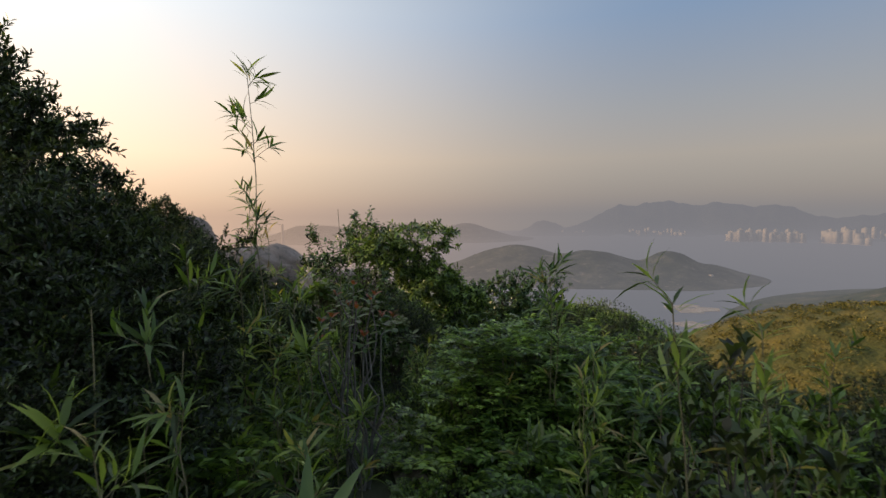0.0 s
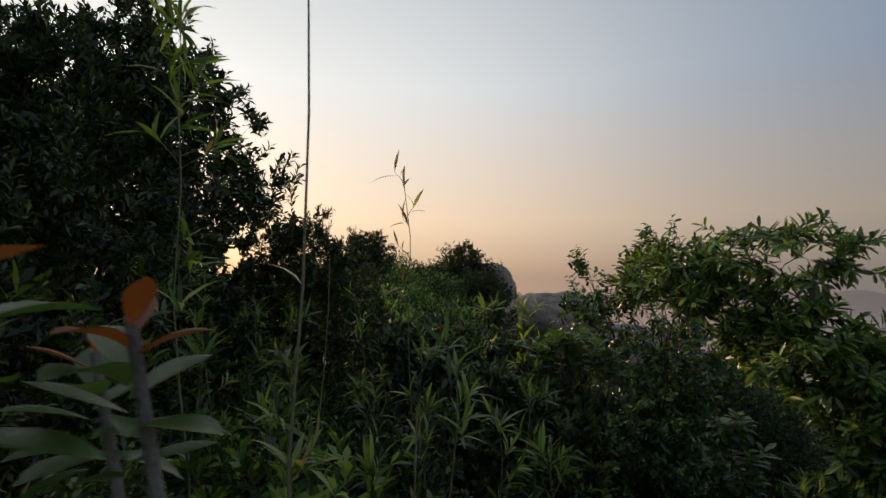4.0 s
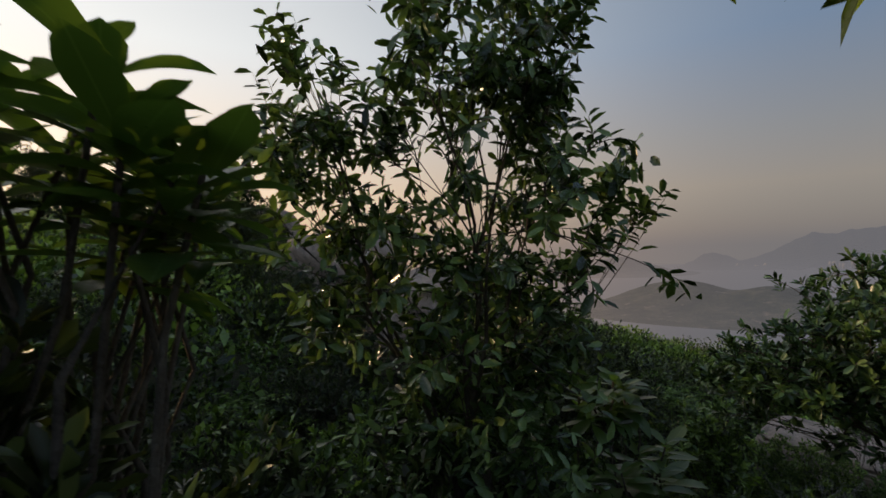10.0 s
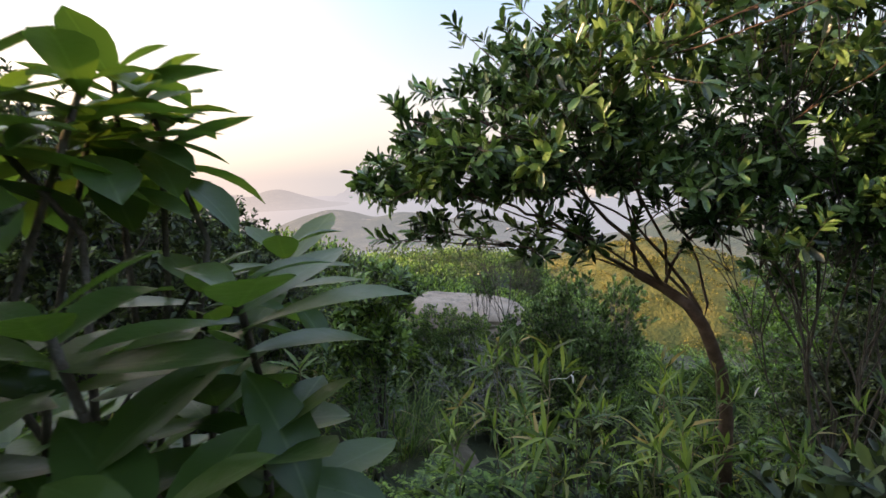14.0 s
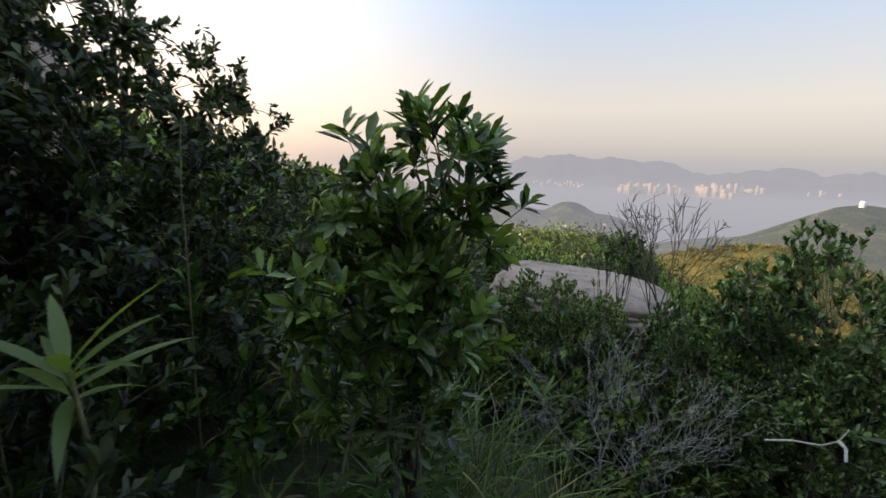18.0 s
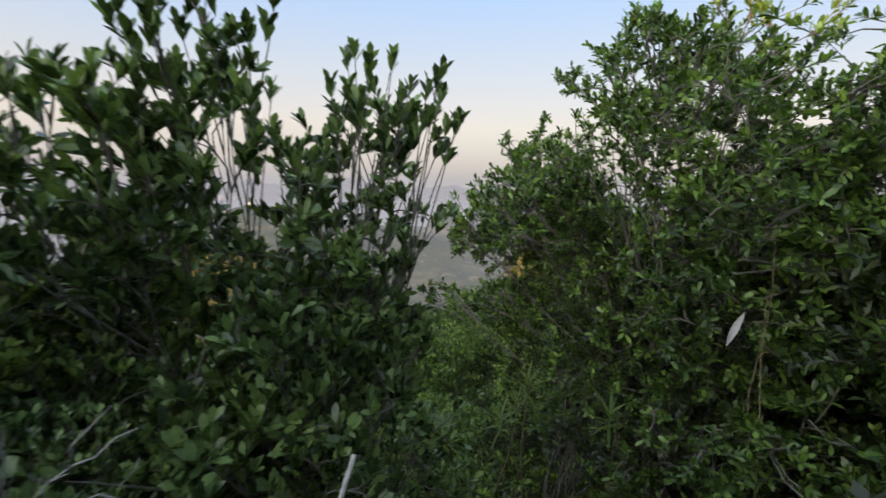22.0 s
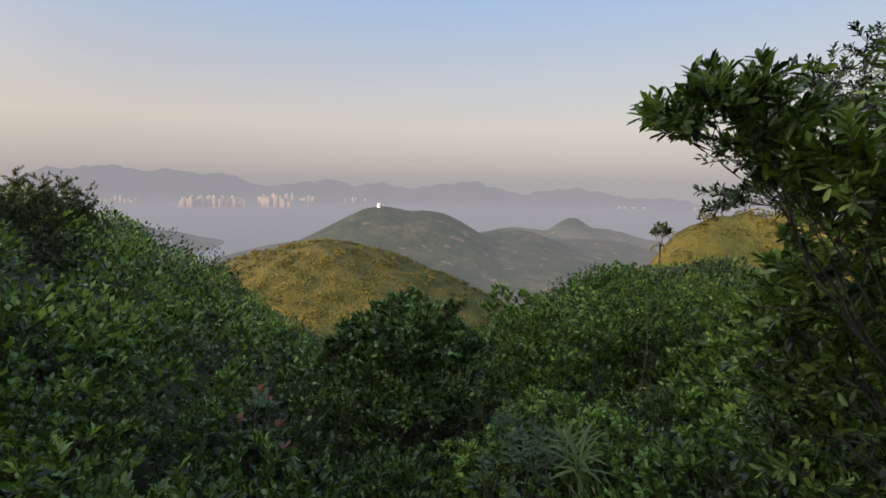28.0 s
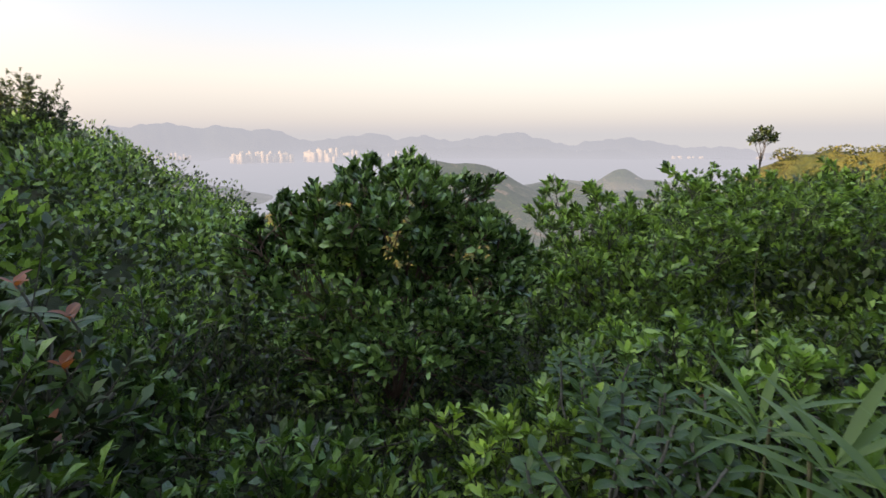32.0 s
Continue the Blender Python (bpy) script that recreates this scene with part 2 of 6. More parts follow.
SHRUB = leaf_material("shrub_leaf", (0.045, 0.080, 0.025), (0.104, 0.174, 0.050), (0.172, 0.252, 0.074), 0.34, 0.22)
SHRUB_LIGHT = leaf_material("light_shrub_leaf", (0.075, 0.128, 0.032), (0.150, 0.245, 0.062), (0.225, 0.325, 0.088), 0.36, 0.28)
# near-black leaf; its darkness also stands in for shade and backlight
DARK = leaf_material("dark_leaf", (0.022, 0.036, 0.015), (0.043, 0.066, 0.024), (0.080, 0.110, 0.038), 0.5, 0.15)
BLUISH = leaf_material("leathery_leaf", (0.042, 0.080, 0.032), (0.092, 0.160, 0.058), (0.150, 0.230, 0.090), 0.33, 0.14)
LEATHER = leaf_material("pale_leathery_leaf", (0.062, 0.110, 0.046), (0.130, 0.205, 0.078), (0.195, 0.280, 0.115), 0.33, 0.16)
BIGLEAF = leaf_material("broad_leaf", (0.040, 0.078, 0.022), (0.072, 0.132, 0.034), (0.130, 0.200, 0.050), 0.4, 0.4)
midrib(BIGLEAF)
BAMBOO = leaf_material("bamboo_leaf", (0.06, 0.11, 0.028), (0.115, 0.19, 0.048), (0.20, 0.265, 0.075), 0.5, 0.4, (0.36, 0.29, 0.14), 0.08)
# part of this leaf's gold is the low sunlight, put into the colour
HILL_LEAF = leaf_material("hill_scrub_leaf", (0.05, 0.066, 0.016), (0.115, 0.115, 0.024), (0.18, 0.15, 0.034), 0.6, 0.2)
GRASS = leaf_material("grass_blade", (0.075, 0.13, 0.032), (0.135, 0.215, 0.055), (0.215, 0.285, 0.09), 0.5, 0.4, (0.38, 0.31, 0.16), 0.12)
RED = leaf_material("young_red_leaf", (0.20, 0.045, 0.02), (0.28, 0.07, 0.03), (0.33, 0.12, 0.04), 0.45, 0.35)
DRY = leaf_material("withered_leaf", (0.22, 0.15, 0.07), (0.33, 0.25, 0.13), (0.45, 0.37, 0.22), 0.7, 0.25)
FERN = leaf_material("fern_leaf", (0.068, 0.120, 0.028), (0.120, 0.210, 0.044), (0.190, 0.285, 0.066), 0.45, 0.35)
BARK = plain_material("bark", [(0.25, (0.045, 0.035, 0.028)), (0.55, (0.11, 0.09, 0.07)), (0.8, (0.2, 0.18, 0.15))], 14, 0.9, 0.7)
BARK_RED = plain_material("reddish_bark", [(0.25, (0.07, 0.04, 0.03)), (0.55, (0.14, 0.085, 0.06)), (0.8, (0.22, 0.15, 0.12))], 14, 0.85, 0.6)
BARK_PALE = plain_material("grey_bark", [(0.25, (0.12, 0.105, 0.09)), (0.55, (0.22, 0.2, 0.175)), (0.8, (0.36, 0.34, 0.31))], 16, 0.9, 0.6)
CULM = plain_material("cane", [(0.25, (0.14, 0.13, 0.06)), (0.55, (0.26, 0.22, 0.12)), (0.8, (0.38, 0.33, 0.22))], 9, 0.6, 0.3)
DEADWOOD = plain_material("dead_wood", [(0.2, (0.22, 0.2, 0.18)), (0.6, (0.38, 0.36, 0.33)), (0.85, (0.5, 0.48, 0.45))], 20, 0.9, 0.5)
PALE = plain_material("bleached_bark", [(0.2, (0.42, 0.41, 0.38)), (0.6, (0.58, 0.57, 0.54)), (0.85, (0.7, 0.69, 0.66))], 18, 0.8, 0.4)
EARTH = plain_material("trodden_earth", [(0.3, (0.13, 0.10, 0.075)), (0.55, (0.22, 0.175, 0.13)), (0.8, (0.32, 0.27, 0.21))], 3.5, 0.95, 0.8, 60, 0.02)
SOIL = plain_material("soil", [(0.3, (0.022, 0.03, 0.012)), (0.55, (0.05, 0.055, 0.022)), (0.8, (0.13, 0.105, 0.06))], 1.7, 0.95, 0.8, 40, 0.03)


def granite_material():
    m, t, out = nodes_of("granite")
    a = noise_of(t, 1.6, 6, 0.6)
    b = noise_of(t, 70, 3)
    c = noise_of(t, 5, 6, 0.7)
    col = ramp(t, a, [(0.25, (0.25, 0.19, 0.155)), (0.5, (0.38, 0.30, 0.25)), (0.75, (0.48, 0.39, 0.335))])
    col = mixed(t, 0.75, col, ramp(t, b, [(0.3, (0.6, 0.6, 0.6)), (0.7, (1.25, 1.22, 1.2))]), "MULTIPLY")
    col = mixed(t, ramp(t, c, [(0.5, (0, 0, 0)), (0.68, (0.7, 0.7, 0.7))]), col, (0.10, 0.10, 0.085))
    p = t.nodes.new("ShaderNodeBsdfPrincipled")
    t.links.new(col, p.inputs["Base Color"])
    p.inputs["Roughness"].default_value = 0.9
    t.links.new(bump_of(t, mixed(t, 0.5, b, c), 0.7, 0.02), p.inputs["Normal"])
    t.links.new(p.outputs[0], out.inputs[0])
    return m


GRANITE = granite_material()
# hillside colour warmed with the gold of the low sun
HILL_NEAR = plain_material("scrub_hillside", [(0.3, (0.05, 0.065, 0.015)), (0.5, (0.12, 0.11, 0.022)), (0.7, (0.2, 0.155, 0.035))], 0.12, 0.95, 1.0, 1.1, 1.2)
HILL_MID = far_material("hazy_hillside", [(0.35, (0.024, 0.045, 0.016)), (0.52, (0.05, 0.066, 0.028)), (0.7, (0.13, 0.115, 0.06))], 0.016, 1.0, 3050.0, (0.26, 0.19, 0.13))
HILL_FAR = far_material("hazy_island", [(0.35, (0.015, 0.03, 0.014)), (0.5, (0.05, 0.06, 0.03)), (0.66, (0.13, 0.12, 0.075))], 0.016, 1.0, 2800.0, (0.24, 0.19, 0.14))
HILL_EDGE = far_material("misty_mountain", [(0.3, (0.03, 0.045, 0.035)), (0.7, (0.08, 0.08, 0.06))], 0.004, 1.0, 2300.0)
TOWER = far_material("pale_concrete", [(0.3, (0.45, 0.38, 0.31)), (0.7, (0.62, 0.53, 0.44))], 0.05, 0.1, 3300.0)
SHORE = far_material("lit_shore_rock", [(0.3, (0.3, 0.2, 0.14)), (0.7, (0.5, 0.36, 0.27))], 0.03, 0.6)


def water_material():
    m, t, out = nodes_of("sea_water")
    a = noise_of(t, 0.004, 5, 0.6)
    d = t.nodes.new("ShaderNodeBsdfPrincipled")
    t.links.new(ramp(t, a, [(0.3, (0.045, 0.065, 0.085)), (0.7, (0.075, 0.095, 0.115))]), d.inputs["Base Color"])
    d.inputs["Roughness"].default_value = 0.35
    t.links.new(bump_of(t, noise_of(t, 0.25, 4), 0.3, 0.5), d.inputs["Normal"])
    # the same painted haze pales the water with distance
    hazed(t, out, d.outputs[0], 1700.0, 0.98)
    return m


WATER = water_material()


# ---------------------------------------------------------------- mesh helpers
def quads(name, verts, faces, material, smooth=False):
    """One mesh of quads from arrays."""
    me = bpy.data.meshes.new(name)
    verts, faces = np.asarray(verts, np.float32), np.asarray(faces, np.int32)
    me.vertices.add(len(verts))
    me.vertices.foreach_set("co", verts.ravel())
    me.loops.add(faces.size)
    me.loops.foreach_set("vertex_index", faces.ravel())
    me.polygons.add(len(faces))
    me.polygons.foreach_set("loop_start", np.arange(len(faces), dtype=np.int32) * 4)
    if smooth:
        me.polygons.foreach_set("use_smooth", np.ones(len(faces), bool))
    me.update(calc_edges=True)
    me.materials.append(material)
    return me


def part(name, mesh, parent=None, label="", kind=""):
    ob = new(name, mesh)
    ob.parent = parent
    return tagged(ob, label, kind=kind)


class Heap:
    """Gathers quads of tubes and blades."""

    def __init__(self):
        self.v, self.f, self.n = [], [], 0

    def add(self, v, f):
        self.v.append(v)
        self.f.append(f + self.n)
        self.n += len(v)

    def tube(self, pts, radii, sides=5):
        pts, radii = np.asarray(pts, float), np.asarray(radii, float)
        k = len(pts)
        tang = np.gradient(pts, axis=0)
        tang /= np.linalg.norm(tang, axis=1, keepdims=True) + 1e-9
        ref = np.where(np.abs(tang[:, 2:3]) > 0.9, (1.0, 0, 0), (0, 0, 1.0))
        a = np.cross(tang, ref)
        a /= np.linalg.norm(a, axis=1, keepdims=True) + 1e-9
        b = np.cross(tang, a)
        ang = np.arange(sides) * 2 * np.pi / sides
        ring = a[:, None] * np.cos(ang)[None, :, None] + b[:, None] * np.sin(ang)[None, :, None]
        v = (pts[:, None] + ring * radii[:, None, None]).reshape(-1, 3)
        i, j = np.meshgrid(np.arange(k - 1), np.arange(sides), indexing="ij")
        jn = (j + 1) % sides
        f = np.stack([i * sides + j, i * sides + jn, (i + 1) * sides + jn, (i + 1) * sides + j], -1).reshape(-1, 4)
        self.add(v, f)

    def leaves(self, base, way, up, length, width, widest=0.55, fold=0.25, droop=0.15, seg=1):
        """Blades from base along way; seg 1: a folded diamond, more: a strip that bends."""
        base, way, up = (np.asarray(q, float) for q in (base, way, up))
        n = len(base)
        if not n:
            return
        length, width = np.broadcast_to(length, n)[:, None], np.broadcast_to(width, n)[:, None]
        way = way / (np.linalg.norm(way, axis=1, keepdims=True) + 1e-9)
        side = np.cross(way, up)
        side /= np.linalg.norm(side, axis=1, keepdims=True) + 1e-9
        nor = np.cross(side, way)
        if seg == 1:
            mid = base + way * length * widest
            v = np.stack([base, mid + side * width / 2 + nor * width * fold * 0.5, base + way * length - nor * length * droop,
                          mid - side * width / 2 + nor * width * fold * 0.5], 1)
            f = np.array([[0, 1, 2, 3]])
            per = 4
        elif seg == 2:
            lo, hi = widest * 0.6, widest + (1 - widest) * 0.38
            rows = [base]
            for sg, at, pr in ((1, lo, 0.78), (1, hi, 0.9), (0, 1.0, 0.0), (-1, hi, 0.9), (-1, lo, 0.78)):
                rows.append(base + way * length * at - nor * length * droop * at * at + side * sg * width / 2 * pr + nor * width * fold * 0.45 * pr * abs(sg))
            v = np.stack(rows, 1)
            f = np.array([[0, 1, 2, 3], [0, 3, 4, 5]])
            per = 6
        else:
            s = np.linspace(0, 1, seg + 1)
            prof = np.where(s < widest, np.abs(np.sin(np.pi / 2 * s / widest)) ** 0.8, np.abs(np.cos(np.pi / 2 * (s - widest) / (1 - widest))) ** 0.85)
            prof = np.clip(prof, 0.03, 1)
            rows = []
            for si, pi in zip(s, prof):
                c = base + way * length * si * (1 - 0.12 * si) - nor * length * droop * si * si
                rows += [c + side * width / 2 * pi + nor * width * fold * 0.4 * pi, c, c - side * width / 2 * pi + nor * width * fold * 0.4 * pi]
            v = np.stack(rows, 1)
            f = []
            for k in range(seg):
                q = 3 * k
                f += [[q, q + 1, q + 4, q + 3], [q + 1, q + 2, q + 5, q + 4]]
            f = np.array(f)
            per = 3 * (seg + 1)
        faces = (f[None] + (np.arange(n) * per)[:, None, None]).reshape(-1, 4)
        self.add(v.reshape(-1, 3), faces)

    def mesh(self, name, material, smooth=False):
        return quads(name, np.concatenate(self.v), np.concatenate(self.f), material, smooth)


def unit(v):
    return v / (np.linalg.norm(v, axis=-1, keepdims=True) + 1e-9)


def bend(a, b, k, wob, rng, sag=0.0):
    """A wandering line from a to b with k points."""
    s = np.linspace(0, 1, k)[:, None]
    off = rng.normal(0, 1, (k, 3)) * wob * np.linalg.norm(b - a)
    off[0] = off[-1] = 0
    line = a + (b - a) * s + off
    line[:, 2] += sag * (s[:, 0] * (1 - s[:, 0]))
    return line


# ---------------------------------------------------------------- ground, sea, far land
SEA = -170.0
GX, GY, GS = np.linspace(-18, 30, 9), np.linspace(-6, 38, 8), 5.5
SWELL = np.array([-5.33, -0.16, -0.15, -1.94, 1.99, 0.17, 1.66, 1.99, 0.68, -0.94, -1.98, -2.02, 0.58, 0.55, -0.36, 2.51, -2.8, -0.98, 3.64, 0.25, -0.94, 0.79, -0.71, 3.3, -2.19, 7.01, -1.77, -2.65, -1.67, 1.92, -0.47, 1.47, 0.22, -0.54, -2.69, 0.45, 3.41, -0.15, -1.11, 1.96, 2.86, -1.77, 5.88, -1.33, -1.05, -0.97, 3.17, -1.15, 1.5, -0.7, 2.71, -3.45, 2.83, 2.74, -4.63, -0.39, -2.12, 0.16, 0.35, 1.28, 1.73, -0.96, 1.11, 2.88, -0.08, -3.2, 1.68, 1.28, -1.17, 1.19, 1.47, 1.61, 0.54, -1.47, -1.61])


def ground_z(x, y):
    """Height of the hillside: a slope with broad swells, which falls to the sea further out."""
    x, y = np.asarray(x, float), np.asarray(y, float)
    cx, cy = x - 4, y - 12
    r = np.hypot(cx, cy)
    k = np.minimum(1.0, 34 / np.maximum(r, 1e-6))
    px, py = 4 + cx * k, 12 + cy * k
    z = SWELL[0] + SWELL[1] * px + SWELL[2] * py
    n = 3
    for b in GY:
        for a in GX:
            z = z + SWELL[n] * np.exp(-((px - a) ** 2 + (py - b) ** 2) / (2 * GS * GS))
            n += 1
    out = np.maximum(r - 34, 0)
    way = np.arctan2(-cx, cy)
    fall = 0.36 + 0.08 * np.sin(3 * way + 1.0)
    z = z - fall * out - 0.04 * out * (1 - np.exp(-out / 20))
    z = z + 0.07 * np.sin(1.7 * x + 0.6 * y) * np.sin(1.3 * y - 0.4 * x) * (r < 60)
    return np.maximum(z, SEA - 6)


def gz(x, y):
    return float(ground_z(x, y))


def polar_sheet(name, radii, turns, height, material, centre=(0, 0)):
    a = np.linspace(0, 2 * np.pi, turns, endpoint=False)
    rr, aa = np.meshgrid(np.asarray(radii, float), a, indexing="ij")
    x, y = centre[0] + rr * np.cos(aa), centre[1] + rr * np.sin(aa)
    z = height(x, y)
    k = len(radii)
    i, j = np.meshgrid(np.arange(k - 1), np.arange(turns), indexing="ij")
    jn = (j + 1) % turns
    f = np.stack([i * turns + j, (i + 1) * turns + j, (i + 1) * turns + jn, i * turns + jn], -1).reshape(-1, 4)
    return quads(name, np.stack([x, y, z], -1).reshape(-1, 3), f, material, True)


ground = new("ground", polar_sheet("ground", np.concatenate([[0.05], np.linspace(0.4, 30, 75), 30 * 1.06 ** np.arange(1, 60), [2500, 4800]]), 180, ground_z, SOIL, (4, 12)))
tagged(ground, "dark trodden soil of a steep scrub-covered hillside", "ground", kind="structure")
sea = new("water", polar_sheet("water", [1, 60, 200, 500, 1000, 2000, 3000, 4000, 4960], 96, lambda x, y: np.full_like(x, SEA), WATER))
tagged(sea, "calm grey-blue sea under evening haze", "sea", kind="structure")


def fold_noise(x, y, scale, seed, octaves=5):
    """Sum of sine folds, used for the relief of far land."""
    rng = np.random.default_rng(seed)
    z = np.zeros_like(x)
    amp, sc = 1.0, scale
    for _ in range(octaves):
        for _ in range(3):
            a, p, q = rng.uniform(0, 6.28), rng.uniform(0, 6.28), rng.uniform(0, 6.28)
            u = (x * math.cos(a) + y * math.sin(a)) / sc
            v = (-x * math.sin(a) + y * math.cos(a)) / sc
            z += amp / 3 * np.sin(u * 6.28 + p + 1.3 * np.sin(v * 4.1 + q))
        amp *= 0.5
        sc *= 0.5
    return z


def hill(name, label, az, dist, tops, radius, material, seed, res=(70, 140), rough=0.12, base=None, category="hill"):
    """Land around a centre: tops are (sideways, ahead, height, breadth, depth) seen from the walk."""
    base = SEA - 3 if base is None else base
    ca, sa = math.cos(radians(az)), math.sin(radians(az))
    cx, cy = 4 - sa * dist, 12 + ca * dist

    def height(x, y):
        dx, dy = x - cx, y - cy
        u, v = dx * ca + dy * sa, -dx * sa + dy * ca
        z = np.full_like(x, 0.0)
        for su, sv, h, b, d in tops:
            z = np.maximum(z, 0) + 0
            g = (h - base) * np.exp(-(((u - su) / b) ** 2 + ((v - sv) / d) ** 2))
            z = np.log(np.exp(np.clip(z / 8, -50, 60)) + np.exp(np.clip(g / 8, -50, 60)) - 1) * 8
        top = max(h - base for _, _, h, _, _ in tops)
        z = z * (1 + rough * fold_noise(u, v, radius * 0.55, seed)) + rough * 0.25 * top * fold_noise(u, v, radius * 0.2, seed + 1) * np.clip(z / top * 3, 0, 1)
        edge = np.clip((1 - np.hypot(dx, dy) / radius) * 4, 0, 1)
        return base + z * edge - 2 * (1 - edge)

    ob = new(name, polar_sheet(name, np.linspace(0.5, radius, res[0]), res[1], height, material, (cx, cy)))
    tagged(ob, label, category, kind="structure")
    return height


hill_tops = {}
hill_tops["scrub_hill"] = hill("scrub_hill", "rounded hill of golden scrub in low sunlight", -47, 165, [(-5, 0, -27.3, 100, 75)], 150, HILL_NEAR, 3, (110, 260), 0.02, -95)
peak_h = hill("island_hill", "hazy green hill with a white radar dome and bare scars", -57, 1010, [(-75, 0, -60, 180, 260), (22, 0, -65, 155, 260), (230, 60, -110, 125, 300), (430, 100, -140, 200, 250)], 720, HILL_MID, 5, (150, 320), 0.045)
hill("headland", "small conical wooded headland with a pale shore", -75.5, 1480, [(0, 0, -106, 75, 100), (90, 0, -132, 110, 100), (-160, 0, -140, 130, 120)], 380, HILL_MID, 8, rough=0.06)
hill("low_island", "low hazy wooded island in the evening sea", -25, 1380, [(20, 0, -106, 95, 140), (120, 20, -138, 80, 110), (-190, 0, -104, 160, 170), (-400, 20, -98, 190, 190)], 800, HILL_FAR, 11, (90, 220), 0.08)
hill("cape", "long hazy cape in the evening sea", 2, 3400, [(-160, 0, -62, 370, 330), (300, 0, -62, 240, 300), (-850, 0, -64, 480, 330)], 1250, HILL_FAR, 14, rough=0.08)
hill("shore_rocks", "sunlit bare rocks along a headland shore", -75.8, 1478, [(0, 0, -158, 135, 120), (90, 0, -160, 140, 110)], 330, SHORE, 9, (40, 120), 0.05)


def mountain_range(dist, profile, depth, material, seed, label, rough=0.05):
    """A long ridge across the strait: profile gives bearing and height of its skyline in degrees."""
    az = np.arange(profile[-1][0], profile[0][0], 0.2)
    rise = np.interp(az, [q[0] for q in profile[::-1]], [q[1] for q in profile[::-1]])
    soft = np.exp(-np.linspace(-2, 2, 7) ** 2)
    rise = np.convolve(np.pad(rise + 0.06, 3, mode="edge"), soft / soft.sum(), mode="valid")
    jag = np.random.default_rng(seed + 7)
    for wave, amp in ((2.9, 0.10), (1.7, 0.07), (0.9, 0.035)):
        rise = rise + amp * np.sin(az * 6.28 / wave + jag.uniform(0, 6.28)) * np.sin(az * 6.28 / (wave * 3.7) + jag.uniform(0, 6.28))
    v = np.linspace(-1, 1, 42)
    aa, vv = np.meshgrid(np.radians(az), v, indexing="ij")
    rr = dist + vv * depth
    x, y = 4 - np.sin(aa) * rr, 12 + np.cos(aa) * rr
    top = (dist * np.tan(np.radians(rise)) - 5 - SEA)[:, None]
    spur = fold_noise(x, y, 700, seed, 4)
    body = np.clip(1 - np.abs(vv) * (1 + 0.22 * spur * (np.abs(vv) > 0.02)), 0, 1) ** 1.25
    z = SEA - 3 + top * body * (1 + rough * fold_noise(x, y, 240, seed + 1, 3) * np.clip(np.abs(vv) * 6, 0.15, 1))
    m = len(v)
    i, j = np.meshgrid(np.arange(len(az) - 1), np.arange(m - 1), indexing="ij")
    f = np.stack([i * m + j, i * m + j + 1, (i + 1) * m + j + 1, (i + 1) * m + j], -1).reshape(-1, 4)
    ob = new("mountain_range", quads("mountain_range", np.stack([x, y, z], -1).reshape(-1, 3), f, material, True))
    tagged(ob, label, "mountain", kind="structure")


mountain_range(4250, [(-7, -2.7), (-9, -2.1), (-10.2, -1.5), (-11.2, -0.85), (-12.2, -0.72), (-13.3, -0.9), (-14.5, -1.6), (-16.2, -1.2), (-17.3, -0.5), (-20.4, 1.1), (-22, 1.0), (-24, 1.3), (-25.9, 1.5), (-28.1, 0.8), (-30.1, 1.3), (-32.3, 0.8), (-36, 0.8), (-39.3, -0.6), (-43.5, -0.1), (-46.9, 0.4), (-49.7, -0.4), (-53, 0.1), (-55.7, -0.7), (-59.1, -0.2), (-63.8, 0.4), (-67.2, -0.6), (-69.9, -1.2), (-72.5, -0.6), (-76.4, -0.3), (-80.2, -1.1), (-82.7, -1.4), (-85.6, -1.2), (-88.4, -1.8), (-93.6, -1.6), (-102, -1.8), (-112, -2.6)],
               620, HILL_EDGE, 21, "misty blue-grey mountain ridge across the strait")
mountain_range(3720, [(-37, -2.7), (-42, -1.3), (-45, -0.9), (-48.5, -1.3), (-51, -1.0), (-54.5, -1.5), (-58, -1.2), (-62, -1.6), (-66, -1.3), (-70, -1.8), (-75, -1.6), (-79, -2.8)],
               260, HILL_EDGE, 25, "low misty foothills behind a far town", 0.08)


def tower_mesh(name, w, d, h):
    """A tower block: shaft with bays, a plinth and a plant room."""
    hp = Heap()

    def box(x0, x1, y0, y1, z0, z1):
        v = np.array([[x, y, z] for z in (z0, z1) for y in (y0, y1) for x in (x0, x1)])
        hp.add(v, np.array([[0, 2, 3, 1], [4, 5, 7, 6], [0, 1, 5, 4], [2, 6, 7, 3], [0, 4, 6, 2], [1, 3, 7, 5]]))

    box(-w * 0.62, w * 0.62, -d * 0.62, d * 0.62, 0, h * 0.06)
    box(-w / 2, w / 2, -d * 0.3, d * 0.3, 0, h)
    box(-w * 0.3, w * 0.3, -d / 2, d / 2, 0, h * 0.99)
    box(-w * 0.18, w * 0.18, -d * 0.2, d * 0.2, h, h * 1.06)
    return hp.mesh(name, TOWER)


tower_meshes = [tower_mesh("tower_block", *q) for q in ((30, 24, 72), (42, 26, 60), (28, 24, 82), (75, 24, 48))]
rng = np.random.default_rng(5)


